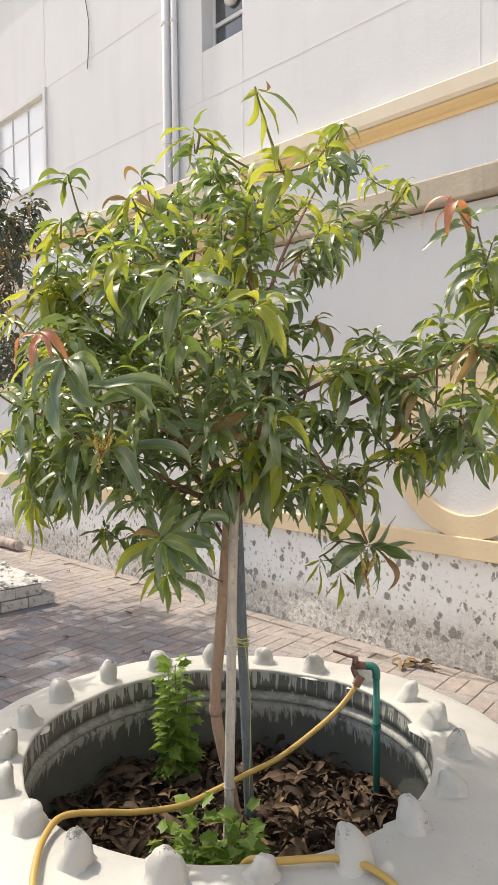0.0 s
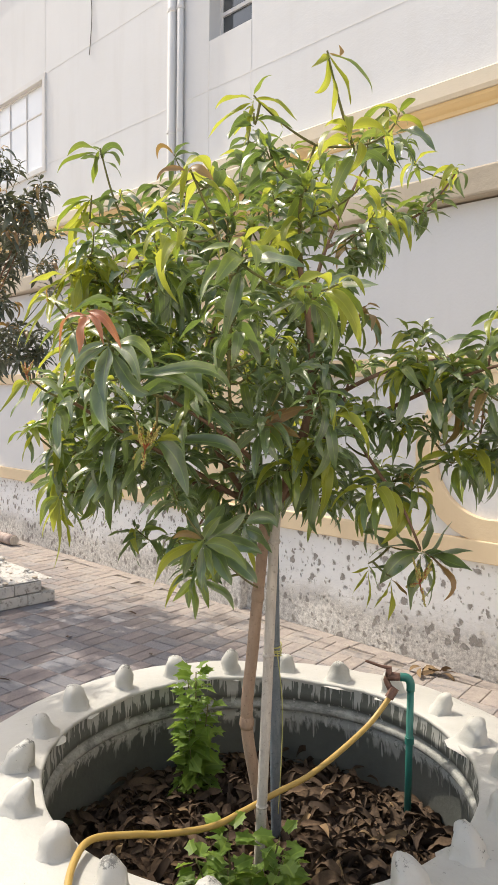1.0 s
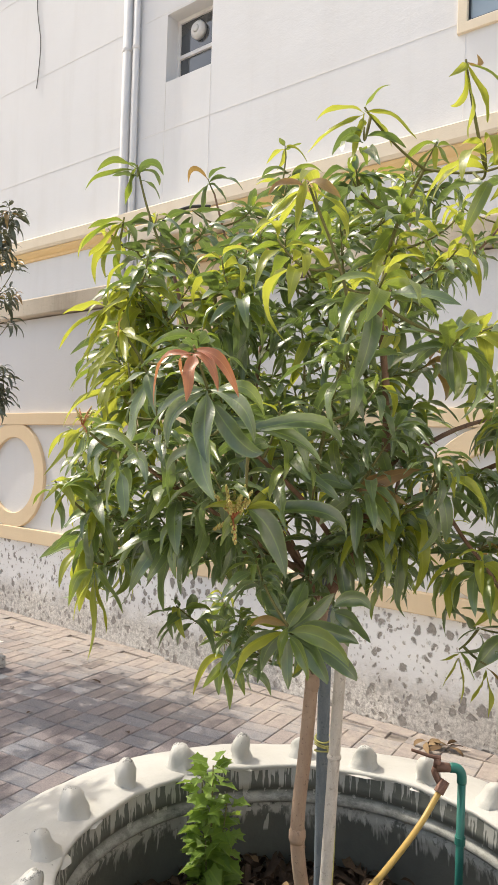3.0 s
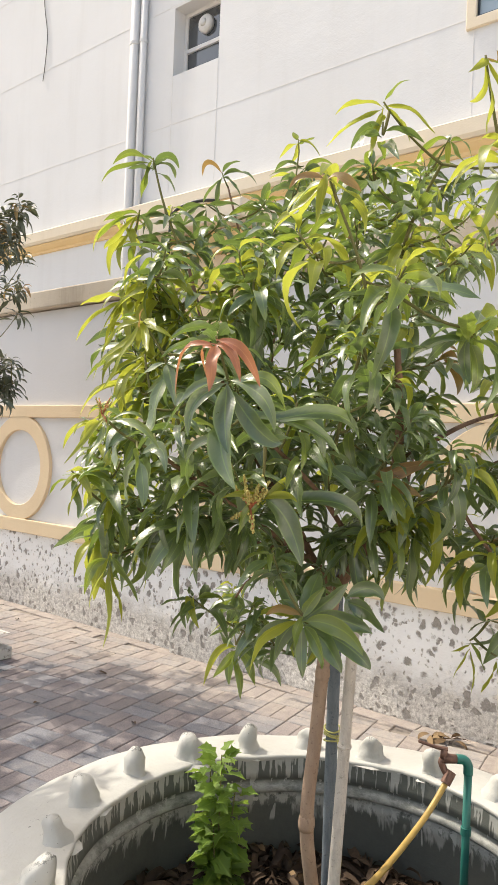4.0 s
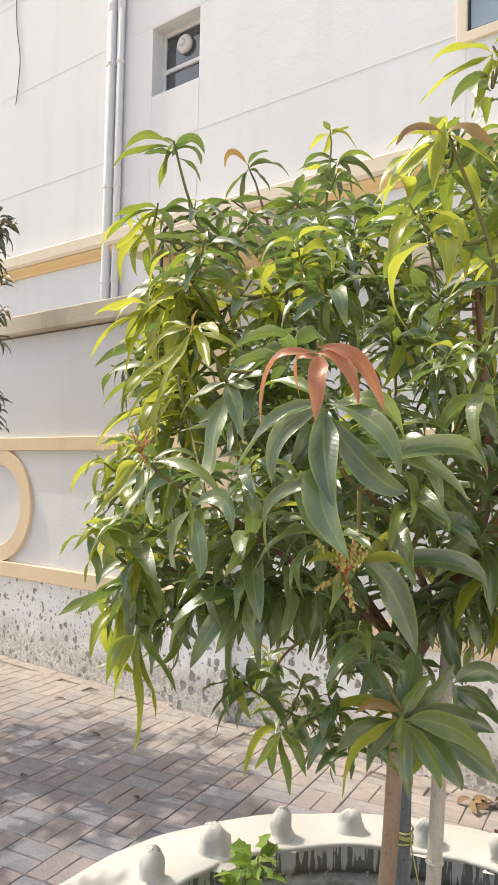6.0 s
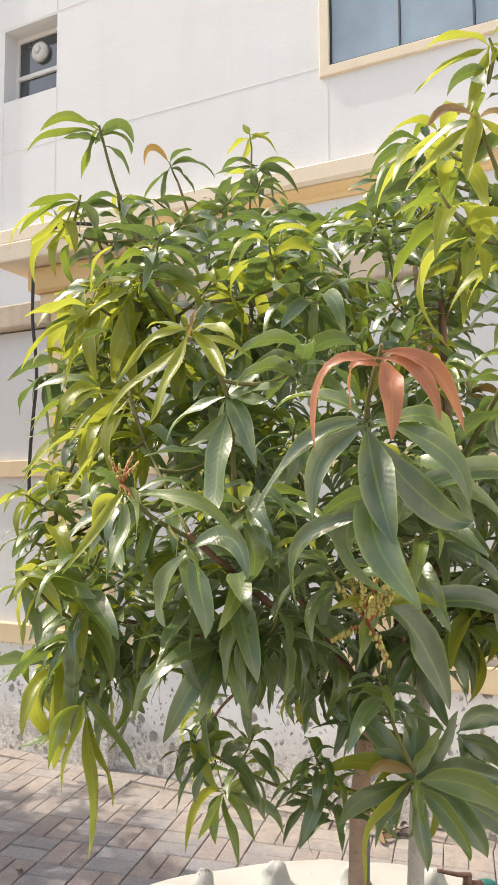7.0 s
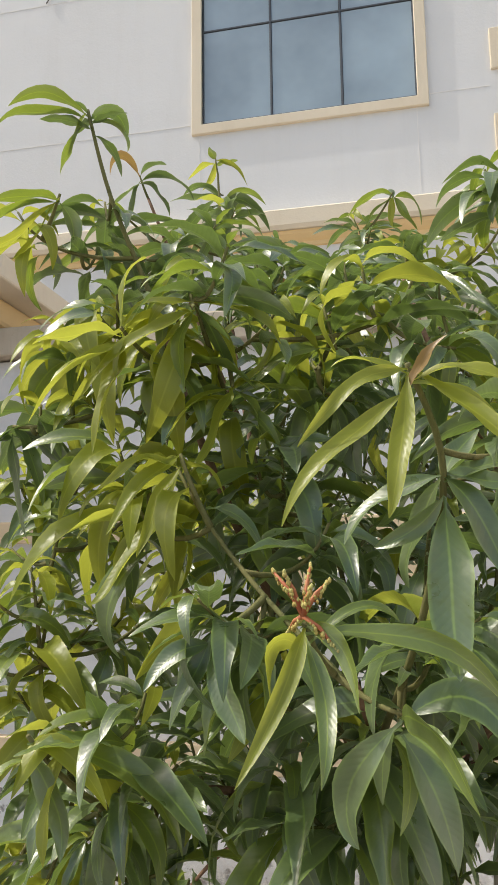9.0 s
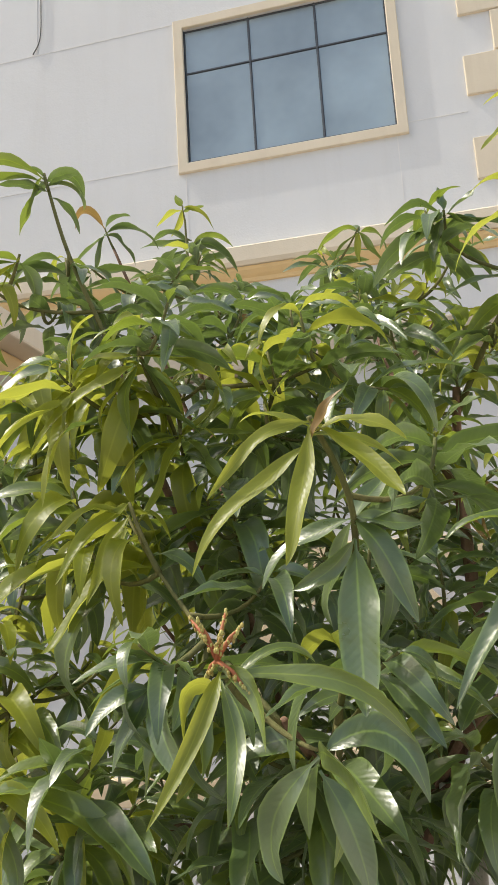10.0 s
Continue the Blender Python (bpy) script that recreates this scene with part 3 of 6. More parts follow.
def wire(name, pts, r, mat, label, cat):
    ob = new(name, mesh_of(tube(bmesh.new(), glide(pts, 8), r, 6), name, mat, True))
    return tagged(ob, label, cat)


wire("hanging_wire", [(-9.70, BY - 0.014, 8.9), (-9.66, BY - 0.014, 8.1), (-9.55, BY - 0.014, 7.55), (-9.58, BY - 0.014, 7.1), (-9.62, BY - 0.014, 6.86)], 0.0065, WIRE, "thin dark wire hanging down the white wall", "wire")
wire("hanging_wire", [(-4.30, BY - 0.014, 8.9), (-4.28, BY - 0.014, 8.2), (-4.27, BY - 0.014, 7.6), (-4.28, BY - 0.014, 7.2), (-4.36, BY - 0.014, 7.02)], 0.0065, WIRE, "thin dark wire hanging down the white wall", "wire")
wire("hanging_wire", [(-14.25, BY - 0.014, 9.2), (-14.2, BY - 0.014, 8.6), (-14.15, BY - 0.014, 8.05)], 0.010, WIRE, "thin dark wire hanging down the white wall", "wire")
wire("drooping_cable", [(-3.08, WY - 0.27, 2.976), (-3.18, WY - 0.33, 2.976), (-3.273, WY - 0.37, 2.955), (-3.37, WY - 0.37, 2.93), (-3.407, WY - 0.37, 2.86), (-3.415, WY - 0.37, 2.49), (-3.39, WY - 0.37, 2.28), (-3.379, WY - 0.37, 2.126), (-3.405, WY - 0.36, 1.95), (-3.431, WY - 0.35, 1.774), (-3.447, WY - 0.34, 1.60), (-3.45, WY - 0.33, 1.45)], 0.0105, CABLE, "thick black cable drooping from the pillar cap", "cable")


# ---- tyre planter ----
C = Vector((-1.145, 1.80, 0.0))


def planter():
    p = thing("tyre_planter", "huge old tyre laid flat, painted thick white, with studs", "planter")

    def wob(a, r, z):
        n = noise.noise((3 * math.cos(a), 3 * math.sin(a), r * 2 + z * 3))
        m = noise.noise((9 * math.cos(a), 9 * math.sin(a), r * 5 + z * 5))
        return (0.010 * n + 0.004 * m, 0.008 * n + 0.004 * m)

    top = [(0.704, 0.252), (0.699, 0.262), (0.7005, 0.2695), (0.708, 0.2725), (0.76, 0.277), (0.82, 0.276), (0.90, 0.262), (0.98, 0.240), (1.05, 0.212), (1.10, 0.175), (1.13, 0.12), (1.145, 0.06), (1.15, -0.02), (1.15, -0.08)]
    part("tyre_wall", lathe(top, C, 192, wob), TYRE_WHITE, p, "lumpy white-painted tyre side", smooth=True)
    inner = [(0.7025, 0.262), (0.704, 0.235), (0.700, 0.21), (0.700, 0.185), (0.712, 0.178), (0.716, 0.165), (0.700, 0.155), (0.694, 0.140), (0.702, 0.128), (0.735, 0.118), (0.738, 0.108), (0.722, 0.098), (0.735, 0.06), (0.742, 0.0), (0.745, -0.10), (0.745, -0.22)]
    part("tyre_bead", lathe(inner, C, 160), TYRE_DARK, p, "dark rubber inside with white paint runs", smooth=True)
    return p


PLANTER = planter()


def stud_mesh(seed, h, w, wide, lean):
    """One lug: a rounded, thumb-like lump with a flattened side, spreading at the foot."""
    bm = bmesh.new()
    rng = random.Random(seed)
    rings = []
    n = 14
    prof = [(2.05, -0.10), (1.60, 0.0), (1.30, 0.09), (1.13, 0.22), (1.02, 0.40), (0.90, 0.60), (0.74, 0.78), (0.54, 0.91), (0.30, 0.98), (0.08, 1.0)]
    for s, t in prof:
        ring = []
        for i in range(n):
            a = 2 * math.pi * i / n
            e = noise.noise((math.cos(a) * 1.5 + seed * 7, math.sin(a) * 1.5, t * 2.5))
            r = w * s * (1 + 0.42 * e)
            ring.append(bm.verts.new((r * math.cos(a) * 1.0 - lean * t * t, r * math.sin(a) * wide, h * t * (1 + 0.05 * e))))
        rings.append(ring)
    for a, b in zip(rings, rings[1:]):
        for i in range(n):
            bm.faces.new((a[i], a[(i + 1) % n], b[(i + 1) % n], b[i]))
    bm.faces.new(rings[-1])
    return mesh_of(bm, "stud", STUD_WHITE, True)


STUDS = [stud_mesh(i, 0.080 + 0.012 * (i % 3), 0.036 + 0.005 * (i % 2), 1.0 + 0.22 * (i % 3 == 1), 0.012 * (i - 2)) for i in range(6)]
for i in range(20):
    a = radians(180.4 + 18.0 * i)
    r = 0.775 + 0.015 * math.sin(i * 2.3)
    s = new("stud", STUDS[(i * 5 + 2) % 6])
    s.parent = PLANTER
    s.location = C + Vector((r * math.cos(a), r * math.sin(a), 0.265))
    s.rotation_euler = (0, 0, a + 0.3 * math.sin(i * 1.7))

# soil and litter in the planter
bm = bmesh.new()
rows = []
for j in range(12):
    r = 0.745 * j / 11
    rows.append([bm.verts.new((C.x + r * math.cos(b), C.y + r * math.sin(b), -0.125 + 0.03 * noise.noise((r * 4 * math.cos(b), r * 4 * math.sin(b), 0.3)))) for b in (2 * math.pi * i / 40 for i in range(40))])
for a, b in zip(rows, rows[1:]):
    for i in range(40):
        bm.faces.new((a[i], b[i], b[(i + 1) % 40], a[(i + 1) % 40]))
tagged(new("soil", mesh_of(bm, "soil", SOIL, True)), "dark damp soil inside the tyre", "soil", kind="structure")


# ---- leaves ----
STATIONS = (0.0, 0.05, 0.07, 0.10, 0.15, 0.22, 0.31, 0.41, 0.51, 0.61, 0.71, 0.80, 0.87, 0.93, 0.97, 1.0)


def blade_width(t):
    """How wide a blade is at t of its length: petiole, rounded base, long even middle, pointed tip."""
    b = max(0.0, (t - 0.06) / 0.94)
    if b < 0.38:
        return math.sin(math.pi / 2 * (b / 0.38) ** 0.74)
    return max(0.0, 1 - ((b - 0.38) / 0.62) ** 2.1) ** 0.9


def leaf_verts(variant):
    """A blade along +x, one unit long, folded at the rib, arching and wavy at the edge."""
    rng = random.Random(variant * 31 + 5)
    young = variant >= 8
    droop = (1.1, 1.4, 1.7, 2.0, 0.8, 1.5, 2.3, 1.2)[variant % 8] + (0.4 if young else 0.0)
    width = rng.uniform(0.084, 0.104) if young else rng.uniform(0.090, 0.120)
    twist = rng.uniform(-0.9, 0.9)
    fold = rng.uniform(0.40, 0.85) if young else rng.uniform(0.16, 0.55)
    phase = rng.uniform(0, 6)
    ripple = rng.uniform(0.010, 0.030)
    waves = rng.uniform(9, 17)
    bend = rng.uniform(-0.35, 0.35)
    x = y0 = z = last = 0.0
    rows = []
    for t in STATIONS:
        ang = 0.36 - droop * t ** 0.9
        x += math.cos(ang) * (t - last)
        z += math.sin(ang) * (t - last)
        y0 += bend * t * (t - last)
        last = t
        w = width * blade_width(t) + 0.009 * (1 - t) + 0.0012
        row = []
        for k_side in (-1, -0.6, 0, 0.6, 1):
            edge = ripple * math.sin(t * waves + phase + 1.9 * k_side) * abs(k_side) ** 2
            tw = twist * t
            yy = k_side * w
            zz = fold * w * abs(k_side) ** 1.3 + edge * min(1, w / 0.08)
            row.append((x, y0 + yy * math.cos(tw) - zz * math.sin(tw), z + yy * math.sin(tw) + zz * math.cos(tw), t, 0.5 + 0.5 * k_side))
        rows.append(row)
    return rows


def arched_rows(mid, tip, width, seed, sky=Vector((0, 0, 1))):
    """A blade from the origin over mid to tip, its upper face turned to the sky's side."""
    rng = random.Random(seed)
    mid, tip = Vector(mid), Vector(tip)
    ctrl = mid * 2 - tip * 0.5
    ripple, waves, phase = rng.uniform(0.06, 0.20), rng.uniform(9, 16), rng.uniform(0, 6)
    fold, twist, roll = rng.uniform(0.22, 0.55), rng.uniform(-0.6, 0.6), rng.uniform(-0.3, 0.3)
    sway, turns = 0.035 * tip.length * rng.uniform(0.4, 1.0), rng.uniform(5.5, 9.0)
    side = None
    rows = []
    for t in STATIONS:
        p = ctrl * (2 * t * (1 - t)) + tip * t * t
        d = (ctrl * (2 - 4 * t) + tip * 2 * t).normalized()
        if side is None:
            side = d.cross(sky)
            side = side.normalized() if side.length > 0.05 else Vector((1, 0, 0))
        side = (side - d * side.dot(d)).normalized()
        up = side.cross(d)
        p = p + up * (sway * math.sin(turns * t + phase) * min(1.0, 3 * t))
        a = roll + twist * t + 0.22 * math.sin(turns * t)
        across, over = side * math.cos(a) + up * math.sin(a), up * math.cos(a) - side * math.sin(a)
        w = width * 0.5 * blade_width(t) + 0.0012 * (1 - t) + 0.0002
        row = []
        for k_side in (-1, -0.6, 0, 0.6, 1):
            lift = fold * w * abs(k_side) ** 1.3 + ripple * w * math.sin(t * waves + phase + 1.9 * k_side) * abs(k_side) ** 2
            q = p + across * (k_side * w) + over * lift
            row.append((q.x, q.y, q.z, t, 0.5 + 0.5 * k_side))
        rows.append(row)
    return rows


LEAF_ROWS = [leaf_verts(v) for v in range(16)]


def add_leaf(data, rows, m):
    """Append a leaf to (verts, faces, uvs)."""
    vs, fs, us = data
    base = len(vs)
    for row in rows:
        for x, y, z, u, v in row:
            vs.append(tuple(m @ Vector((x, y, z))))
            us.append((u, v))
    n = len(rows[0])
    for i in range(len(rows) - 1):
        for j in range(n - 1):
            a = base + i * n + j
            fs.append((a, a + n, a + n + 1, a + 1))


def leaf_mesh(data, name, mat):
    vs, fs, us = data
    me = bpy.data.meshes.new(name)
    me.from_pydata(vs, [], fs)
    uv = me.uv_layers.new(name="UVMap")
    loops = np.empty(len(me.loops), dtype=np.int32)
    me.loops.foreach_get("vertex_index", loops)
    uv.data.foreach_set("uv", np.array(us, dtype=np.float32)[loops].ravel())
    me.polygons.foreach_set("use_smooth", np.ones(len(fs), dtype=bool))
    me.materials.append(mat)
    return me


LEAF_MESH = {}
for cls in ("old", "mid", "new", "red", "bronze", "shade"):
    for v in range(16):
        d = ([], [], [])
        add_leaf(d, LEAF_ROWS[v], Matrix.Identity(4))
        LEAF_MESH[cls, v] = leaf_mesh(d, "leaf", LEAF[cls])


def frame_of(direction, roll):
    """A turn whose x lies along the direction, with z as near to up as it can be."""
    x = direction.normalized()
    y = Vector((0, 0, 1)).cross(x)
    if y.length < 0.05:
        y = Vector((0, 1, 0)).cross(x)
    y.normalize()
    z = x.cross(y)
    m = Matrix((x, y, z)).transposed()
    return m.to_4x4() @ Matrix.Rotation(roll, 4, "X")


class Crown:
    """Gathers leaves and twigs of one tree, then links them."""

    def __init__(self, tree, seed, single, twig_parts=False):
        self.tree, self.rng, self.single, self.twig_parts = tree, random.Random(seed), single, twig_parts
        self.leaves = []
        self.twigs = bmesh.new()
        self.nodes = []

    def limb(self, pts, r0, r1, mat, name="limb"):
        line = glide(pts, 6)
        n = len(line)
        radii = [r0 + (r1 - r0) * i / (n - 1) for i in range(n)]
        self.nodes += [(p, r) for p, r in zip(line, radii)]
        return part(name, tube(bmesh.new(), line, radii, 10), mat, self.tree, smooth=True)

    def sprig(self, x, y, z, mix="old", n=10, size=0.17, up=0.6, stem=0.10, face=None):
        """A whorl of leaves at the end of a twig."""
        rng = self.rng
        n, size = round(n * 1.3), size * 0.92
        tip = Vector((x, y, z))
        root, rr = min(self.nodes, key=lambda q: (q[0] - tip).length + 0.9 * max(0, 0.5 * (q[0] - tip).xy.length - (tip.z - q[0].z)))
        out = (tip - root)
        axis = (out.normalized() * (1 - up) + Vector((0, 0, 1)) * up + Vector((rng.uniform(-.2, .2), rng.uniform(-.2, .2), 0))).normalized()
        if face:
            axis = Vector(face).normalized()
        foot = tip - axis * stem
        bend = tip - axis * max(stem, 0.36 * out.length)
        line = [root * (1 - u) ** 2 + bend * (2 * u * (1 - u)) + tip * u * u for u in (i / 9 for i in range(10))]
        r = min(rr, 0.0036)
        radii = [r + (0.0020 - r) * i / (len(line) - 1) for i in range(len(line))]
        if self.twig_parts:
            part("twig", tube(bmesh.new(), line, radii, 6), TWIG_BARK, self.tree, smooth=True)
        else:
            tube(self.twigs, line, radii, 5, cap=False)
        # the inner half of long twigs can carry later sprigs
        if out.length > 0.12:
            self.nodes += [(p, 0.005) for p in line[3:-3]]
        a = rng.uniform(0, 6.28)
        side = axis.orthogonal().normalized()
        for i in range(n):
            a += 2.39996 + rng.uniform(-.35, .35)
            t = i / max(1, n - 1)
            s = (Matrix.Rotation(a, 3, axis) @ side)
            open_ = radians(rng.uniform(58, 100) - 34 * t)
            d = (axis * math.cos(open_) + s * math.sin(open_)).normalized()
            if face:
                # a shoot that points outward carries its leaves as a star
                d = (s + axis * rng.uniform(-0.1, 0.45)).normalized()
            else:
                d.z = min(max(d.z - rng.uniform(0.0, 0.55) * (1 - t), -0.85), 0.18 if t < 0.86 else 0.40)
            at = foot.lerp(tip, 0.15 + 0.85 * t)
            ln = size * rng.uniform(0.72, 1.15) * (1 - 0.15 * t) * (0.6 if t > 0.86 else 1.0)
            # the youngest leaves stand at the tip of a shoot
            cls = mix
            if mix == "old":
                cls = rng.choices(("old", "mid", "new"), (0.80, 0.17, 0.03) if t < 0.7 else (0.55, 0.33, 0.12))[0]
            elif mix == "mid":
                cls = rng.choices(("old", "mid", "new"), (0.50, 0.42, 0.08) if t < 0.5 else (0.08, 0.40, 0.52))[0]
            elif mix == "new":
                cls = rng.choices(("old", "mid", "new"), (0.50, 0.40, 0.10) if t < 0.3 else (0.0, 0.06, 0.94))[0]
            elif mix == "flush":
                cls = "red" if t > 0.6 else "old"
            elif mix == "dark":
                cls = "old"
            elif mix == "shade":
                cls = "shade"
            elif mix == "shade_tips":
                cls = "shade" if t < 0.7 else "bronze"
            elif mix == "tips":
                cls = rng.choices(("old", "mid", "bronze"), (0.80, 0.15, 0.05) if t < 0.7 else (0.25, 0.25, 0.50))[0]
            v = rng.randrange(8)
            if cls == "red":
                d.z, v, ln = min(d.z, 0.05), (10, 11, 14)[i % 3], size * rng.uniform(0.85, 1.05)
            elif cls == "new" or cls == "bronze":
                v = 8 + (1, 2, 3, 5, 6)[i % 5]
                ln *= 1.22
            elif cls == "mid" and rng.random() < 0.4:
                v += 8
            if face:
                v = v // 8 * 8 + (0, 4, 7)[i % 3]
            self.leaves.append((at, d, ln, v, cls, rng.uniform(-.6, .6)))

    def spray(self, centre, leaves):
        """A whorl whose leaves are set one by one: kind, width, the way to the middle and to the tip of each."""
        centre = Vector(centre)
        if min((q[0] - centre).length for q in self.nodes) > 0.03:
            root, rr = min(self.nodes, key=lambda q: (q[0] - centre).length + 0.9 * max(0, 0.6 * (q[0] - centre).xy.length - (centre.z - q[0].z)))
            bend = root.lerp(centre, 0.55) - Vector((0, 0, 0.12 * (centre - root).length))
            line = [root * (1 - u) ** 2 + bend * (2 * u * (1 - u)) + centre * u * u for u in (i / 9 for i in range(10))]
            part("twig", tube(bmesh.new(), line, [min(rr, 0.0042) * (1 - i / 20) for i in range(10)], 7), TWIG_BARK, self.tree, smooth=True)
            self.nodes += [(p, 0.004) for p in line[3:]]
        out = (centre - Vector((-1.12, 1.72, 1.65))).normalized()
        sky = (out * 0.8 + Vector((0, 0, 0.6))).normalized()
        for cls, width, mx, my, mz, tx, ty, tz in leaves:
            data = ([], [], [])
            add_leaf(data, arched_rows((mx, my, mz), (tx, ty, tz), width * (0.80 if cls == "new" else 0.88), round(1000 * (tx + ty + 3 * tz)), sky), Matrix.Identity(4))
            ob = new("leaf", leaf_mesh(data, "leaf", LEAF["old" if cls == "dark" else cls]))
            ob.parent = self.tree
            ob.location = centre - Vector((0, 0, self.rng.uniform(0.0, 0.022)))

    def done(self, near):
        """Link everything: leaves that near() takes become single parts, the rest one mesh a kind."""
        if not self.twig_parts:
            part("twig_mass", self.twigs, TWIG_BARK, self.tree, "thin green-brown twigs", smooth=True)["kind"] = "stuff"
        order = sorted(self.leaves, key=near)
        rest = {}
        for i, (at, d, ln, v, cls, roll) in enumerate(order):
            m = Matrix.Translation(at) @ frame_of(d, roll) @ Matrix.Diagonal((ln, ln, ln, 1))
            if i < self.single:
                ob = new("leaf", LEAF_MESH[cls, v])
                ob.parent = self.tree
                ob.matrix_local = m
            else:
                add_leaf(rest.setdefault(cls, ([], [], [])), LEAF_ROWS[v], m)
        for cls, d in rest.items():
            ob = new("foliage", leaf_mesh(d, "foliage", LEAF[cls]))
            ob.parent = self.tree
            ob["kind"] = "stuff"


# ---- mango tree in the planter ----
def panicle(tree, x, y, z, size=1.0, spikes=7):
    """A flower head: red spikes that fan out from the shoot, each set with small yellow-green buds."""
    rng = random.Random(int(abs(x * 1000)))
    stalk, buds = bmesh.new(), bmesh.new()
    foot = Vector((x, y, z - 0.032 * size))
    for i in range(spikes):
        a = i * 2.4 + 0.4
        lean = 0.25 + 0.75 * rng.random()
        reach = 0.062 * size * rng.uniform(0.65, 1.1)
        way = Vector((lean * math.cos(a), lean * math.sin(a), rng.uniform(0.75, 1.1) if i < spikes - 2 else -0.25)).normalized()
        tip = foot + way * reach
        mid = foot.lerp(tip, 0.5) + Vector((0, 0, 0.004))
        tube(stalk, [foot, mid, tip], [0.0021, 0.0017, 0.0010], 6)
        for j in range(26):
            u = 0.30 + 0.72 * j / 25
            out = 0.0052 * size * (1.25 - u)
            p = foot.lerp(tip, u) + Vector((rng.uniform(-1, 1), rng.uniform(-1, 1), rng.uniform(-.6, 1))) * out
            q = rng.uniform(0.0017, 0.0027) * size
            tube(stalk, [foot.lerp(tip, u - 0.05), p], [0.0006, 0.0005], 4, False)
            bmesh.ops.create_icosphere(buds, subdivisions=1, radius=1.0, matrix=Matrix.Translation(p) @ Matrix.Rotation(rng.uniform(-.6, .6), 4, "X") @ Matrix.Diagonal((q, q, q * 1.6, 1)))
    head = part("flower_head", stalk, STALK, tree, "reddish flower stalks with yellow buds", smooth=True)
    part("bud_mass", buds, BUD, head, smooth=True)["kind"] = "stuff"


def mango():
    tree = thing("mango_tree", "young mango tree with glossy drooping leaves, staked in the planter", "tree")
    c = Crown(tree, 11, 180, True)
    c.limb([(-1.14, 1.86, -0.18), (-1.142, 1.79, 0.15), (-1.141, 1.735, 0.404), (-1.13, 1.748, 0.65), (-1.125, 1.77, 0.88), (-1.09, 1.76, 1.08)], 0.0208, 0.0185, TRUNK_BARK, "trunk")
    c.limb([(-1.09, 1.76, 1.06), (-1.0, 1.765, 1.22), (-0.93, 1.77, 1.40), (-0.925, 1.78, 1.56), (-0.93, 1.76, 1.72), (-0.92, 1.70, 1.88)], 0.019, 0.007, LIMB_BARK)
    c.limb([(-0.92, 1.72, 1.84), (-0.84, 1.62, 1.98), (-0.72, 1.54, 2.10)], 0.006, 0.0035, TWIG_BARK)
    c.limb([(-0.93, 1.76, 1.70), (-1.02, 1.95, 1.95), (-1.08, 2.20, 2.25)], 0.008, 0.004, LIMB_BARK)
    c.limb([(-0.93, 1.77, 1.42), (-0.82, 1.98, 1.54), (-0.72, 2.22, 1.60), (-0.60, 2.5, 1.66)], 0.008, 0.003, LIMB_BARK)
    c.limb([(-0.97, 1.77, 1.30), (-0.75, 1.82, 1.40), (-0.50, 1.90, 1.52), (-0.22, 1.98, 1.60)], 0.009, 0.003, LIMB_BARK)
    c.limb([(-1.09, 1.76, 1.05), (-1.20, 1.68, 1.25), (-1.32, 1.60, 1.50), (-1.42, 1.55, 1.75), (-1.48, 1.52, 1.96)], 0.011, 0.005, LIMB_BARK)
    c.limb([(-1.48, 1.52, 1.95), (-1.545, 1.48, 2.13), (-1.578, 1.456, 2.275)], 0.0045, 0.0025, TWIG_BARK)
    c.limb([(-1.28, 1.62, 1.42), (-1.38, 1.80, 1.75), (-1.47, 1.96, 2.15)], 0.008, 0.004, LIMB_BARK)
    c.limb([(-1.47, 1.96, 2.14), (-1.50, 2.04, 2.35), (-1.515, 2.08, 2.49)], 0.004, 0.0025, TWIG_BARK)
    c.limb([(-1.12, 1.72, 1.12), (-1.14, 1.48, 1.25), (-1.14, 1.25, 1.36), (-1.15, 1.10, 1.44)], 0.009, 0.004, LIMB_BARK)
    c.limb([(-1.03, 1.76, 1.18), (-0.98, 1.50, 1.34), (-0.92, 1.22, 1.46)], 0.008, 0.004, LIMB_BARK)
    c.limb([(-1.14, 1.70, 1.15), (-1.35, 1.50, 1.22), (-1.52, 1.34, 1.28)], 0.008, 0.004, LIMB_BARK)
    c.limb([(-1.10, 1.76, 1.02), (-1.32, 1.90, 1.20), (-1.55, 1.88, 1.50)], 0.008, 0.004, LIMB_BARK)
    c.limb([(-1.05, 1.76, 1.12), (-1.0, 1.95, 1.3), (-1.05, 2.15, 1.6)], 0.008, 0.004, LIMB_BARK)
    c.limb([(-1.02, 1.95, 1.95), (-1.05, 2.22, 2.06), (-1.00, 2.42, 2.13), (-0.94, 2.50, 2.22), (-0.89, 2.53, 2.30)], 0.006, 0.003, LIMB_BARK)
    c.limb([(-0.36, 1.94, 1.56), (-0.20, 1.88, 1.68), (-0.17, 1.76, 1.88)], 0.004, 0.0025, TWIG_BARK)
    c.limb([(-0.97, 1.50, 1.34), (-0.84, 1.36, 1.53), (-0.73, 1.26, 1.74), (-0.775, 1.175, 1.97)], 0.005, 0.0025, TWIG_BARK)
    c.limb([(-0.80, 1.81, 1.38), (-0.745, 1.85, 1.27), (-0.655, 1.872, 1.15), (-0.600, 1.885, 1.035)], 0.006, 0.0035, LIMB_BARK)
    c.limb([(-0.62, 2.30, 1.63), (-0.70, 2.42, 1.46), (-0.74, 2.455, 1.24)], 0.004, 0.003, LIMB_BARK)
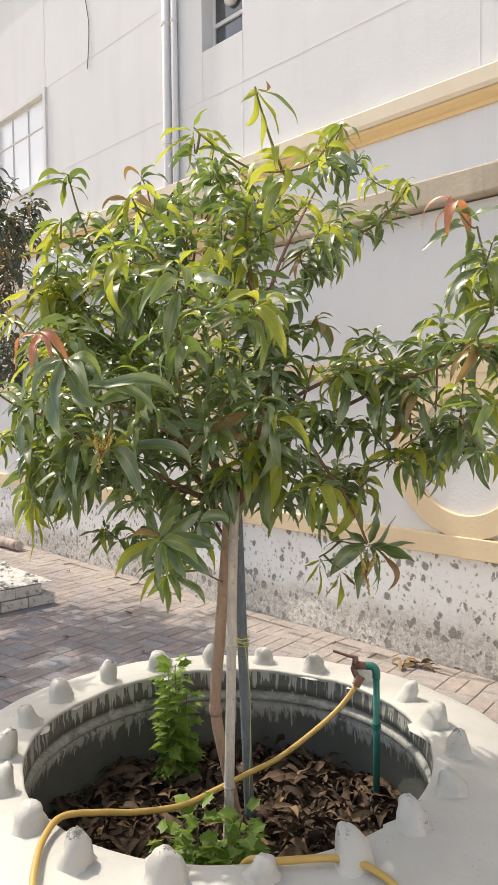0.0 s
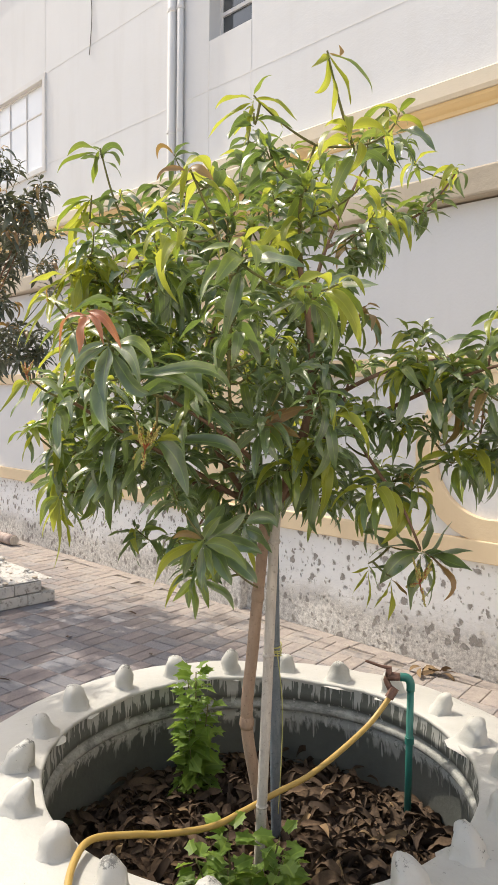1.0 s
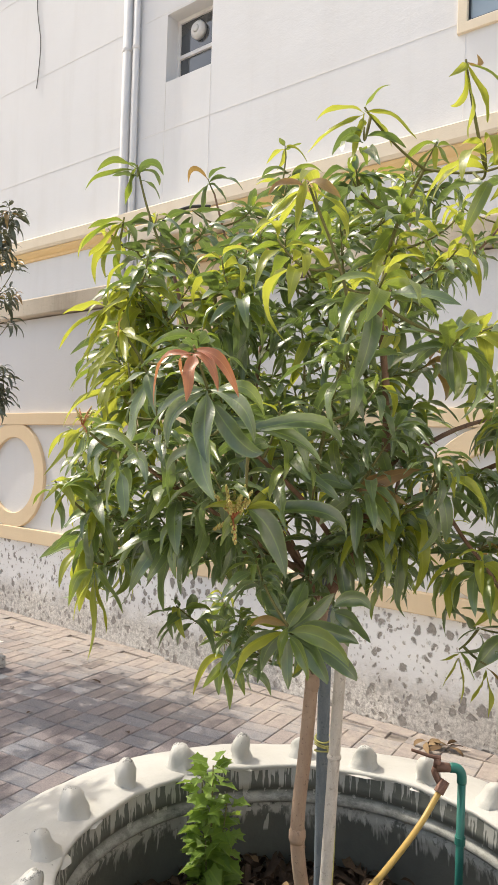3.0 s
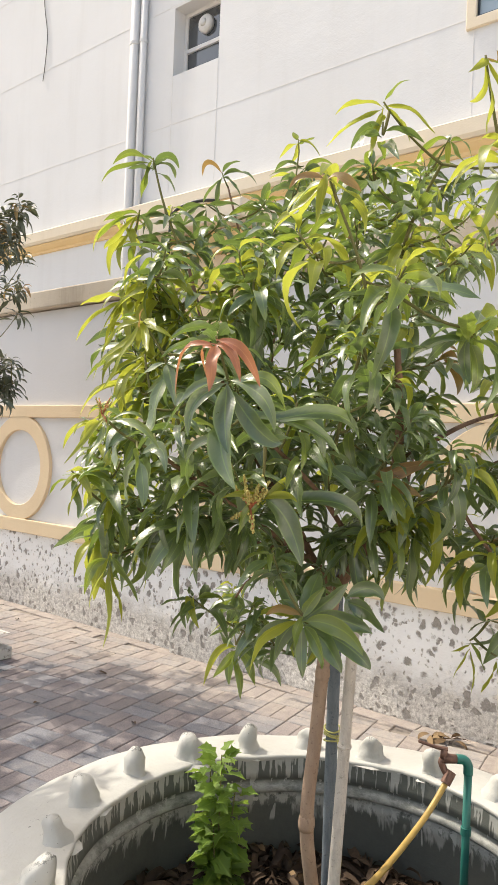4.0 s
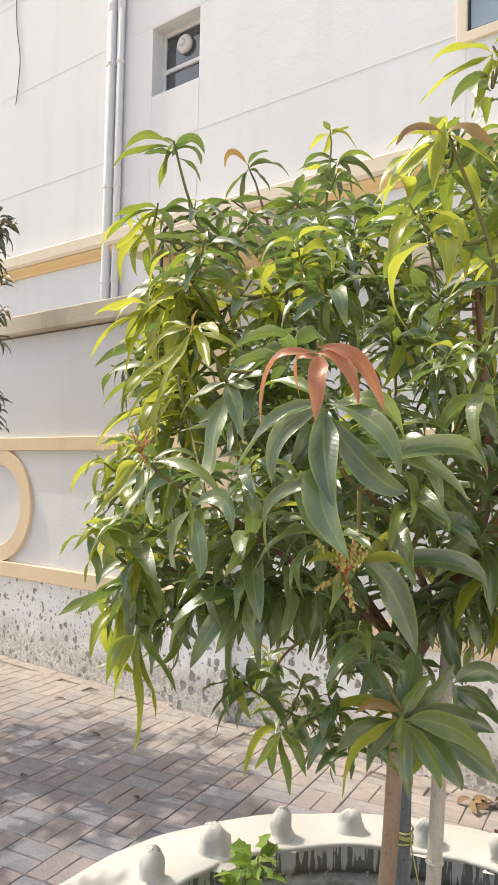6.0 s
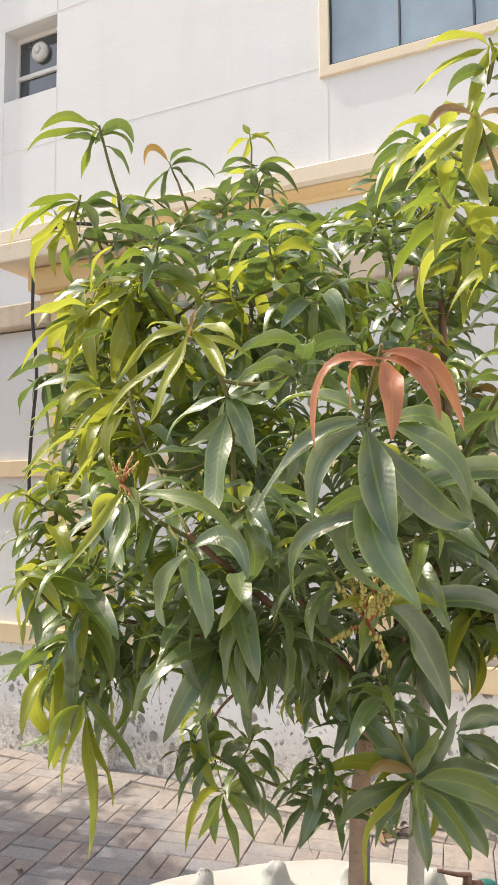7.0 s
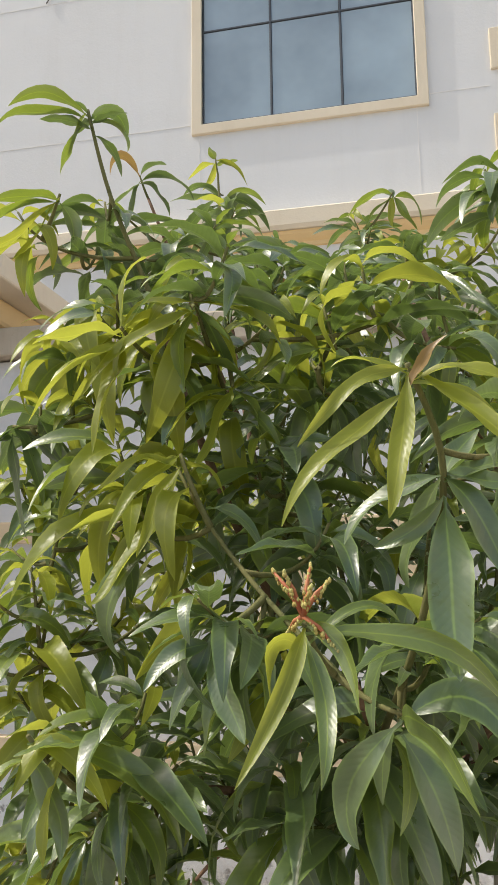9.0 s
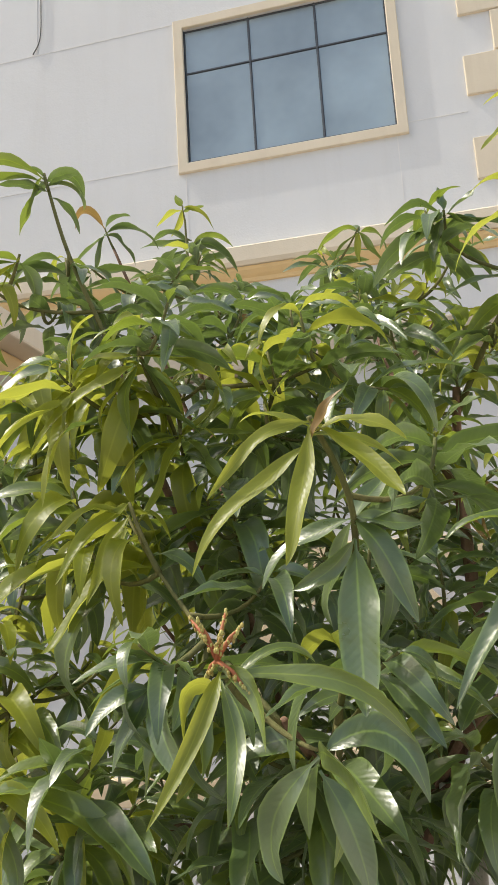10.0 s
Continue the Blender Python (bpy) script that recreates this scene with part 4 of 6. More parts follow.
    c.limb([(-1.12, 1.77, 1.00), (-1.27, 1.79, 1.09), (-1.42, 1.79, 1.04), (-1.52, 1.82, 0.94)], 0.006, 0.003, LIMB_BARK)
    c.limb([(-1.13, 1.24, 1.37), (-1.09, 1.12, 1.49), (-1.068, 1.053, 1.617), (-1.094, 1.002, 1.698)], 0.004, 0.0025, TWIG_BARK)
    c.limb([(-0.93, 1.24, 1.45), (-0.89, 1.09, 1.49), (-0.884, 1.034, 1.577), (-0.843, 0.953, 1.640)], 0.004, 0.0022, TWIG_BARK)
    c.limb([(-1.15, 1.12, 1.43), (-1.17, 1.04, 1.465), (-1.178, 0.992, 1.50)], 0.0035, 0.0025, TWIG_BARK)
    c.limb([(-1.40, 1.80, 1.80), (-1.52, 1.80, 2.10), (-1.60, 1.81, 2.30)], 0.005, 0.003, LIMB_BARK)
    for z, r in ((0.404, 0.0240), (0.82, 0.0212)):
        x, y = (-1.141, 1.735) if z < 0.5 else (-1.127, 1.765)
        part("knot", tube(bmesh.new(), [(x, y, z - 0.022), (x, y, z - 0.008), (x, y, z + 0.008), (x, y, z + 0.022)], [r * 0.84, r, r * 0.98, r * 0.84], 12), TRUNK_BARK, tree, smooth=True)
    # sprigs of the outline
    s = c.sprig
    s(-1.698, 1.458, 2.111, "new", 7, 0.149, 0.6)
    s(-1.584, 1.546, 2.159, "old", 8, 0.158, 0.6)
    s(-0.529, 1.629, 2.152, "mid", 8, 0.149, 0.7)
    s(-0.947, 1.590, 2.163, "old", 9, 0.167, 0.7)
    s(-0.844, 1.293, 2.016, "new", 7, 0.149, 0.7)
    s(-0.745, 1.416, 1.860, "new", 6, 0.149, 0.6)
    s(-1.397, 1.304, 1.850, "new", 10, 0.158, 0.55)
    s(-1.376, 1.303, 1.858, "new", 8, 0.158, 0.55)
    s(-1.251, 1.364, 1.884, "new", 7, 0.149, 0.6)
    s(-1.076, 1.389, 1.910, "old", 8, 0.158, 0.6)
    s(-1.362, 1.261, 1.655, "new", 7, 0.158, 0.5)
    s(-1.317, 1.334, 1.759, "mid", 9, 0.167, 0.5)
    s(-0.905, 1.282, 1.549, "old", 9, 0.186, 0.4)
    s(-1.342, 1.683, 1.621, "old", 10, 0.177, 0.4)
    s(-1.606, 1.346, 1.376, "new", 9, 0.140, 0.3)
    s(-1.760, 1.633, 1.727, "mid", 9, 0.167, 0.5)
    s(-0.805, 2.549, 1.649, "old", 10, 0.167, 0.4)
    s(-1.300, 1.130, 1.510, "old", 9, 0.140, 0.5)
    s(-0.500, 1.90, 1.42, "tips", 10, 0.158, 0.4)
    s(-0.212, 1.718, 1.949, "flush", 8, 0.140, 0.6)
    s(-0.120, 1.740, 1.830, "old", 11, 0.177, 0.5)
    s(-0.535, 1.909, 1.563, "tips", 9, 0.149, 0.5)
    s(-0.825, 1.619, 1.289, "mid", 11, 0.167, 0.5)
    s(-1.535, 1.270, 1.150, "mid", 5, 0.19, 0.1)
    s(-0.743, 2.456, 1.215, "old", 10, 0.167, 0.3)
    s(-0.978, 1.795, 1.819, "mid", 9, 0.158, 0.5)
    s(-0.548, 1.450, 2.085, "new", 8, 0.158, 0.6)
    s(-0.616, 1.196, 1.784, "mid", 9, 0.167, 0.5)
    s(-0.819, 1.694, 1.358, "old", 10, 0.167, 0.4)
    s(-1.645, 1.406, 1.150, "new", 5, 0.18, 0.1)
    s(-0.483, 1.350, 1.701, "mid", 9, 0.167, 0.5)
    s(-0.754, 1.264, 1.677, "old", 9, 0.177, 0.5)
    s(-1.243, 1.253, 1.265, "old", 10, 0.177, 0.4)
    s(-0.650, 1.550, 1.432, "old", 9, 0.167, 0.5)
    s(-1.842, 1.895, 2.014, "new", 8, 0.149, 0.5)
    s(-1.195, 1.380, 1.884, "mid", 8, 0.158, 0.6)
    s(-1.140, 1.345, 1.921, "new", 7, 0.158, 0.6)
    s(-1.435, 1.293, 1.636, "new", 8, 0.167, 0.5)
    s(-1.276, 1.143, 1.485, "old", 9, 0.149, 0.5)
    s(-1.237, 1.473, 1.616, "old", 9, 0.177, 0.5)
    s(-1.507, 1.820, 2.134, "old", 9, 0.167, 0.6)
    s(-1.746, 1.831, 2.061, "mid", 9, 0.158, 0.6)
    s(-1.254, 1.369, 1.690, "old", 9, 0.177, 0.5)
    s(-1.593, 1.549, 2.080, "old", 9, 0.158, 0.6)
    s(-1.202, 2.408, 2.503, "old", 8, 0.149, 0.7)
    s(-0.817, 1.143, 1.863, "new", 7, 0.158, 0.6)
    s(-1.227, 1.503, 1.843, "old", 9, 0.167, 0.5)
    s(-1.785, 1.648, 1.688, "mid", 9, 0.167, 0.5)
    s(-1.400, 1.200, 1.315, "old", 8, 0.144, 0.3)
    s(-1.413, 1.374, 1.255, "old", 10, 0.167, 0.3)
    for x, y, z in ((-1.52, 1.30, 1.32), (-1.60, 1.42, 1.28), (-1.45, 1.22, 1.25), (-1.40, 1.32, 1.18), (-1.55, 1.36, 1.20), (-1.66, 1.52, 1.35), (-1.36, 1.26, 1.32)):
        s(x, y, z, "old", 9, 0.145, 0.4, 0.06)
    for x, y, z in ((-1.52, 1.37, 1.90), (-1.55, 1.40, 1.78)):
        s(x, y, z, "new", 6, 0.145, 0.55, 0.06)
    s(-0.93, 1.39, 1.06, "mid", 7, 0.15, 0.3, 0.05)
    # whorls set leaf by leaf
    c.spray((-0.884, 1.034, 1.577), [("dark", 0.029, -0.038, -0.036, -0.035, -0.045, -0.054, -0.102), ("dark", 0.025, -0.058, -0.031, -0.028, -0.117, -0.054, -0.107), ("dark", 0.043, 0.017, -0.022, -0.069, 0.039, -0.037, -0.131), ("dark", 0.033, 0.073, 0.007, -0.027, 0.106, 0.010, -0.094), ("mid", 0.027, 0.066, 0.030, 0.011, 0.096, 0.054, -0.045), ("dark", 0.041, 0.060, 0.021, -0.082, 0.107, 0.032, -0.103), ("mid", 0.020, -0.058, -0.003, 0.030, -0.111, -0.002, 0.012)])
    c.spray((-0.873, 1.030, 1.490), [("dark", 0.049, 0.006, -0.027, -0.042, 0.054, -0.037, -0.114), ("dark", 0.040, -0.036, 0.001, -0.044, 0.007, 0.023, -0.106), ("old", 0.025, -0.082, -0.006, -0.032, -0.095, 0.005, -0.116)])
    c.spray((-0.843, 0.953, 1.640), [("red", 0.018, -0.051, -0.027, -0.017, -0.060, -0.028, -0.092), ("red", 0.011, -0.033, 0.003, -0.001, -0.037, 0.021, -0.045), ("red", 0.025, 0.013, -0.019, -0.032, 0.016, -0.031, -0.083), ("red", 0.021, 0.045, 0.016, -0.020, 0.073, 0.037, -0.080), ("red", 0.017, 0.037, 0.002, -0.017, 0.052, 0.007, -0.065), ("bronze", 0.011, 0.008, 0.022, 0.017, 0.028, 0.048, 0.007)])
    c.spray((-0.915, 1.190, 1.352), [("new", 0.018, -0.015, -0.029, 0.021, -0.047, -0.070, 0.010), ("new", 0.018, 0.042, 0.018, 0.014, 0.069, 0.025, -0.000), ("new", 0.022, 0.023, 0.034, 0.043, 0.033, 0.054, 0.064), ("mid", 0.024, -0.012, -0.031, -0.019, -0.016, -0.054, -0.066), ("dark", 0.051, 0.045, 0.028, -0.046, 0.075, 0.041, -0.136), ("dark", 0.044, 0.097, 0.105, 0.014, 0.143, 0.159, -0.045)])
    c.spray((-0.884, 1.050, 1.500), [("dark", 0.034, 0.106, 0.153, 0.034, 0.139, 0.238, -0.008), ("dark", 0.039, 0.071, 0.099, 0.003, 0.123, 0.177, -0.058)])
    c.spray((-0.910, 1.340, 1.090), [("new", 0.038, -0.041, -0.074, -0.026, -0.043, -0.130, -0.101), ("mid", 0.021, 0.010, -0.033, -0.021, 0.025, -0.059, -0.050), ("mid", 0.033, 0.057, -0.013, -0.036, 0.081, -0.041, -0.071), ("mid", 0.043, 0.081, 0.019, 0.001, 0.143, 0.018, -0.048), ("dark", 0.043, 0.062, 0.014, -0.045, 0.097, 0.012, -0.092), ("dark", 0.043, 0.093, 0.048, -0.045, 0.137, 0.065, -0.086), ("dark", 0.045, 0.062, 0.061, 0.002, 0.116, 0.105, -0.023), ("dark", 0.048, 0.019, 0.056, 0.035, 0.047, 0.113, 0.078), ("mid", 0.028, 0.015, 0.014, 0.040, 0.037, 0.031, 0.069), ("mid", 0.025, -0.029, 0.003, 0.028, -0.062, -0.005, 0.038), ("bronze", 0.020, -0.037, -0.027, 0.014, -0.062, -0.053, -0.001), ("dark", 0.035, -0.053, 0.015, 0.057, -0.095, 0.022, 0.082), ("dark", 0.043, -0.010, 0.051, 0.062, -0.016, 0.091, 0.099), ("old", 0.028, 0.009, -0.010, -0.058, 0.020, -0.018, -0.111), ("dark", 0.038, -0.063, -0.013, -0.019, -0.110, -0.029, -0.069), ("dark", 0.033, -0.041, -0.012, -0.045, -0.057, -0.016, -0.102)])
    c.spray((-0.868, 1.447, 1.131), [("dark", 0.042, 0.051, 0.013, -0.014, 0.094, 0.017, -0.054), ("dark", 0.039, 0.036, 0.039, 0.023, 0.066, 0.060, -0.002), ("dark", 0.039, 0.022, 0.004, -0.036, 0.043, 0.006, -0.081)])
    c.spray((-1.448, 1.762, 0.835), [("mid", 0.032, -0.002, -0.034, -0.028, -0.018, -0.080, -0.073), ("new", 0.025, -0.036, -0.050, -0.019, -0.040, -0.097, -0.108), ("mid", 0.029, 0.035, -0.021, -0.056, 0.066, -0.045, -0.126), ("mid", 0.032, 0.045, 0.008, -0.037, 0.081, 0.002, -0.100), ("mid", 0.032, 0.035, 0.033, 0.015, 0.077, 0.076, 0.041), ("old", 0.032, -0.039, -0.001, 0.023, -0.071, 0.003, 0.054), ("old", 0.032, 0.076, 0.067, -0.042, 0.117, 0.093, -0.114), ("dark", 0.032, -0.017, -0.009, -0.048, -0.012, -0.009, -0.111)])
    c.spray((-0.812, 1.447, 1.387), [("old", 0.034, -0.054, -0.026, 0.024, -0.103, -0.050, 0.010), ("old", 0.029, 0.016, -0.025, -0.050, 0.030, -0.047, -0.112), ("mid", 0.036, 0.050, 0.005, -0.022, 0.083, 0.004, -0.071), ("old", 0.027, -0.024, 0.020, 0.025, -0.040, 0.038, 0.046), ("bronze", 0.038, 0.059, 0.018, 0.032, 0.128, 0.043, 0.053), ("bronze", 0.034, 0.042, 0.021, 0.004, 0.098, 0.047, -0.019), ("old", 0.031, -0.047, -0.012, -0.028, -0.081, -0.021, -0.070)])
    c.spray((-0.822, 1.691, 1.284), [("mid", 0.031, -0.029, -0.024, 0.003, -0.062, -0.050, -0.016), ("mid", 0.034, 0.015, -0.023, -0.050, 0.028, -0.043, -0.106), ("mid", 0.036, 0.041, 0.003, -0.025, 0.073, 0.001, -0.069), ("old", 0.031, 0.026, 0.030, 0.009, 0.055, 0.054, -0.015), ("dark", 0.050, -0.008, -0.017, -0.121, 0.019, -0.014, -0.202), ("dark", 0.052, -0.054, -0.007, -0.079, -0.073, -0.003, -0.151)])
    c.spray((-0.597, 1.889, 1.033), [("dark", 0.057, -0.075, -0.025, 0.041, -0.138, -0.048, 0.060), ("dark", 0.057, -0.054, -0.040, -0.027, -0.087, -0.076, -0.093), ("dark", 0.057, 0.001, 0.022, 0.062, -0.001, 0.041, 0.128), ("dark", 0.060, 0.033, 0.032, 0.049, 0.055, 0.059, 0.105), ("dark", 0.063, 0.052, 0.038, 0.024, 0.116, 0.079, 0.028), ("dark", 0.057, 0.057, 0.031, -0.019, 0.122, 0.065, -0.048), ("dark", 0.060, -0.006, -0.033, -0.069, -0.001, -0.060, -0.153), ("bronze", 0.030, 0.077, 0.014, -0.061, 0.083, -0.013, -0.126), ("mid", 0.033, 0.035, -0.004, -0.058, 0.035, -0.030, -0.122), ("dark", 0.030, -0.075, -0.024, 0.013, -0.139, -0.058, -0.030), ("dark", 0.037, 0.019, 0.009, -0.071, 0.021, 0.003, -0.150)])
    c.spray((-0.701, 1.881, 1.030), [("dark", 0.058, -0.034, -0.015, 0.035, -0.075, -0.038, 0.061), ("dark", 0.027, 0.005, -0.005, -0.035, -0.047, -0.044, -0.051)])
    c.spray((-0.716, 1.798, 0.989), [("new", 0.020, -0.011, -0.022, -0.026, -0.020, -0.045, -0.068), ("new", 0.022, 0.015, -0.018, -0.055, 0.025, -0.035, -0.103), ("mid", 0.022, 0.024, -0.005, -0.031, 0.046, -0.008, -0.062), ("new", 0.018, -0.014, -0.012, -0.007, -0.036, -0.031, -0.018)])
    c.spray((-0.659, 1.829, 0.956), [("new", 0.027, -0.004, -0.026, -0.034, -0.016, -0.057, -0.074), ("new", 0.025, 0.018, -0.024, -0.054, 0.027, -0.046, -0.096), ("bronze", 0.018, 0.027, 0.011, -0.026, 0.043, 0.017, -0.043)])
    c.spray((-1.647, 1.379, 1.738), [("dark", 0.027, -0.025, -0.021, -0.036, -0.038, -0.030, -0.087), ("dark", 0.027, 0.012, -0.006, -0.066, 0.030, -0.000, -0.150), ("dark", 0.027, 0.026, 0.010, -0.039, 0.038, 0.021, -0.112), ("old", 0.036, 0.053, 0.040, -0.042, 0.039, 0.036, -0.068), ("dark", 0.030, 0.032, 0.033, -0.006, 0.064, 0.066, -0.022), ("old", 0.023, -0.019, 0.002, -0.003, -0.044, -0.004, 0.007)])
    c.spray((-0.868, 1.880, 1.325), [("dark", 0.065, 0.015, -0.008, -0.086, 0.035, -0.011, -0.185), ("dark", 0.040, 0.046, 0.030, -0.104, 0.055, 0.036, -0.131)])
    c.spray((-1.094, 1.002, 1.698), [("new", 0.015, -0.043, -0.018, -0.016, -0.084, -0.025, -0.062), ("new", 0.018, -0.057, -0.022, -0.048, -0.096, -0.036, -0.105), ("new", 0.019, -0.008, -0.030, -0.066, -0.018, -0.056, -0.114), ("new", 0.011, -0.034, -0.003, 0.013, -0.060, -0.001, 0.010), ("bronze", 0.011, 0.012, -0.010, 0.019, 0.030, -0.019, 0.037), ("new", 0.020, 0.046, -0.019, 0.005, 0.077, -0.028, -0.017), ("new", 0.019, 0.049, -0.023, -0.048, 0.072, -0.046, -0.073), ("new", 0.013, 0.035, 0.012, -0.004, 0.074, 0.026, -0.028)])
    c.spray((-1.068, 1.053, 1.617), [("dark", 0.039, -0.000, -0.027, -0.081, 0.001, -0.049, -0.139), ("dark", 0.028, 0.026, -0.010, -0.035, 0.047, -0.015, -0.089), ("dark", 0.021, -0.052, -0.007, -0.020, -0.083, -0.011, -0.056), ("dark", 0.017, -0.030, 0.004, -0.029, -0.059, 0.007, -0.041), ("dark", 0.019, 0.028, -0.001, -0.005, 0.058, -0.002, -0.010), ("dark", 0.021, 0.013, 0.025, 0.024, 0.035, 0.045, 0.046), ("dark", 0.021, 0.037, 0.013, 0.015, 0.064, 0.025, 0.020), ("dark", 0.024, -0.026, 0.028, -0.050, -0.032, 0.050, -0.095)])
    c.spray((-1.178, 0.992, 1.500), [("new", 0.016, -0.012, -0.034, -0.040, -0.039, -0.068, -0.096), ("new", 0.016, -0.020, -0.018, 0.008, -0.021, -0.037, -0.031), ("mid", 0.015, 0.018, -0.031, -0.047, 0.016, -0.059, -0.089), ("mid", 0.015, 0.028, -0.015, -0.013, 0.041, -0.032, -0.055), ("mid", 0.018, 0.089, 0.011, -0.006, 0.148, 0.014, -0.052), ("mid", 0.010, 0.043, 0.026, 0.029, 0.070, 0.042, 0.015)])
    c.spray((-1.110, 1.030, 1.430), [("mid", 0.025, 0.020, -0.023, -0.002, 0.052, -0.052, -0.049), ("dark", 0.031, 0.054, 0.005, 0.017, 0.084, -0.006, -0.032), ("dark", 0.028, -0.043, 0.004, -0.053, -0.035, 0.008, -0.095), ("dark", 0.029, -0.012, 0.025, -0.015, -0.018, 0.036, -0.066), ("dark", 0.029, 0.025, -0.010, -0.045, 0.035, -0.020, -0.090)])
    c.spray((-1.284, 1.122, 1.479), [("dark", 0.022, -0.033, -0.021, -0.010, -0.053, -0.040, -0.038), ("dark", 0.028, 0.020, -0.023, -0.037, 0.040, -0.040, -0.072), ("old", 0.019, 0.020, 0.018, 0.008, 0.038, 0.031, 0.002), ("old", 0.022, -0.019, -0.011, -0.045, -0.036, -0.020, -0.083)])
    c.spray((-1.440, 1.380, 1.700), [("new", 0.025, -0.026, -0.025, -0.017, -0.094, -0.057, -0.063), ("new", 0.032, -0.005, -0.024, -0.091, -0.040, -0.058, -0.144), ("new", 0.027, -0.046, -0.032, -0.060, -0.076, -0.055, -0.109), ("old", 0.036, 0.076, 0.021, -0.086, 0.094, 0.024, -0.162), ("mid", 0.032, 0.136, 0.054, -0.036, 0.177, 0.074, -0.079), ("mid", 0.039, -0.019, -0.036, -0.124, -0.060, -0.082, -0.179)])
    c.spray((-1.340, 1.260, 1.863), [("new", 0.030, -0.062, -0.032, -0.044, -0.126, -0.051, -0.113), ("new", 0.021, -0.055, -0.015, -0.003, -0.092, -0.015, -0.032), ("new", 0.020, -0.040, -0.007, -0.047, -0.050, -0.004, -0.091), ("mid", 0.023, -0.017, -0.008, -0.059, -0.011, -0.008, -0.109), ("new", 0.031, 0.072, 0.022, -0.020, 0.112, 0.050, -0.081), ("mid", 0.023, 0.039, 0.024, -0.002, 0.062, 0.050, -0.027), ("dark", 0.031, 0.021, 0.052, -0.045, 0.021, 0.091, -0.084)])
    c.spray((-1.480, 1.140, 1.375), [("mid", 0.031, 0.049, 0.047, 0.028, 0.111, 0.083, -0.000), ("new", 0.027, 0.043, 0.003, -0.002, 0.087, -0.003, -0.052), ("mid", 0.032, 0.095, 0.030, -0.031, 0.155, 0.030, -0.108), ("mid", 0.022, -0.013, -0.030, -0.013, -0.014, -0.054, -0.041), ("old", 0.028, 0.029, 0.004, -0.042, 0.041, -0.004, -0.095)])
    c.spray((-1.578, 1.455, 2.275), [("mid", 0.027, -0.057, -0.058, -0.014, -0.115, -0.093, -0.058), ("mid", 0.023, -0.053, -0.040, 0.023, -0.111, -0.056, -0.001), ("dark", 0.029, 0.035, 0.026, 0.025, 0.046, 0.063, 0.001), ("mid", 0.024, 0.047, 0.025, -0.006, 0.054, 0.038, -0.038), ("mid", 0.029, -0.025, 0.000, -0.054, -0.046, 0.005, -0.105), ("mid", 0.019, -0.023, 0.001, -0.029, -0.040, 0.001, -0.048)])
    c.spray((-1.620, 1.450, 2.130), [("mid", 0.029, -0.058, -0.052, -0.033, -0.095, -0.074, -0.083), ("new", 0.023, -0.055, -0.037, -0.071, -0.078, -0.061, -0.109), ("new", 0.023, -0.032, -0.020, -0.069, -0.055, -0.036, -0.119), ("mid", 0.029, -0.038, -0.031, 0.001, -0.089, -0.059, -0.024), ("old", 0.029, 0.012, 0.028, -0.035, -0.000, 0.044, -0.084)])
    c.spray((-0.780, 1.378, 2.192), [("new", 0.031, -0.055, -0.034, -0.035, -0.106, -0.057, -0.076), ("new", 0.029, -0.044, -0.029, 0.012, -0.092, -0.040, -0.009), ("mid", 0.019, 0.028, -0.000, 0.023, 0.057, 0.007, 0.035), ("new", 0.029, 0.057, 0.028, -0.022, 0.093, 0.058, -0.062), ("new", 0.027, -0.021, 0.007, -0.062, -0.035, 0.005, -0.100), ("new", 0.024, 0.015, 0.044, -0.025, 0.024, 0.083, -0.055)])
    c.spray((-0.775, 1.168, 1.978), [("bronze", 0.022, -0.024, -0.030, 0.003, -0.052, -0.047, -0.018), ("bronze", 0.024, 0.035, 0.006, 0.001, 0.062, 0.024, -0.026), ("new", 0.028, -0.046, -0.033, -0.055, -0.077, -0.057, -0.100), ("new", 0.024, -0.005, -0.005, -0.050, -0.013, -0.007, -0.098), ("new", 0.026, 0.036, 0.030, -0.030, 0.062, 0.053, -0.055), ("mid", 0.024, -0.047, -0.001, -0.011, -0.085, 0.010, -0.042)])
    c.spray((-0.572, 1.405, 2.238), [("mid", 0.021, 0.052, 0.051, -0.033, 0.065, 0.080, -0.084), ("new", 0.020, -0.003, -0.009, -0.016, -0.022, -0.029, -0.035), ("new", 0.021, -0.006, 0.002, -0.054, -0.021, -0.017, -0.077), ("new", 0.023, 0.018, 0.040, -0.066, 0.028, 0.059, -0.106), ("new", 0.023, 0.003, 0.021, -0.086, -0.003, 0.020, -0.139), ("bronze", 0.015, 0.016, 0.032, -0.002, 0.011, 0.027, 0.022)])
    s(-1.578, 1.457, 2.268, "old", 4, 0.085, 0.6, 0.05)
    s(-0.78, 1.38, 2.15, "old", 5, 0.12, 0.6, 0.06)
    c.spray((-1.306, 1.315, 1.763), [("new", 0.028, -0.014, -0.028, -0.053, -0.042, -0.054, -0.123), ("new", 0.022, -0.042, -0.038, -0.028, -0.070, -0.060, -0.071), ("new", 0.020, -0.039, -0.021, -0.010, -0.079, -0.042, -0.025), ("new", 0.020, 0.034, 0.013, 0.029, 0.057, 0.013, 0.085), ("mid", 0.024, 0.048, 0.038, 0.018, 0.090, 0.075, 0.016), ("mid", 0.026, 0.027, 0.026, -0.037, 0.034, 0.043, -0.085)])
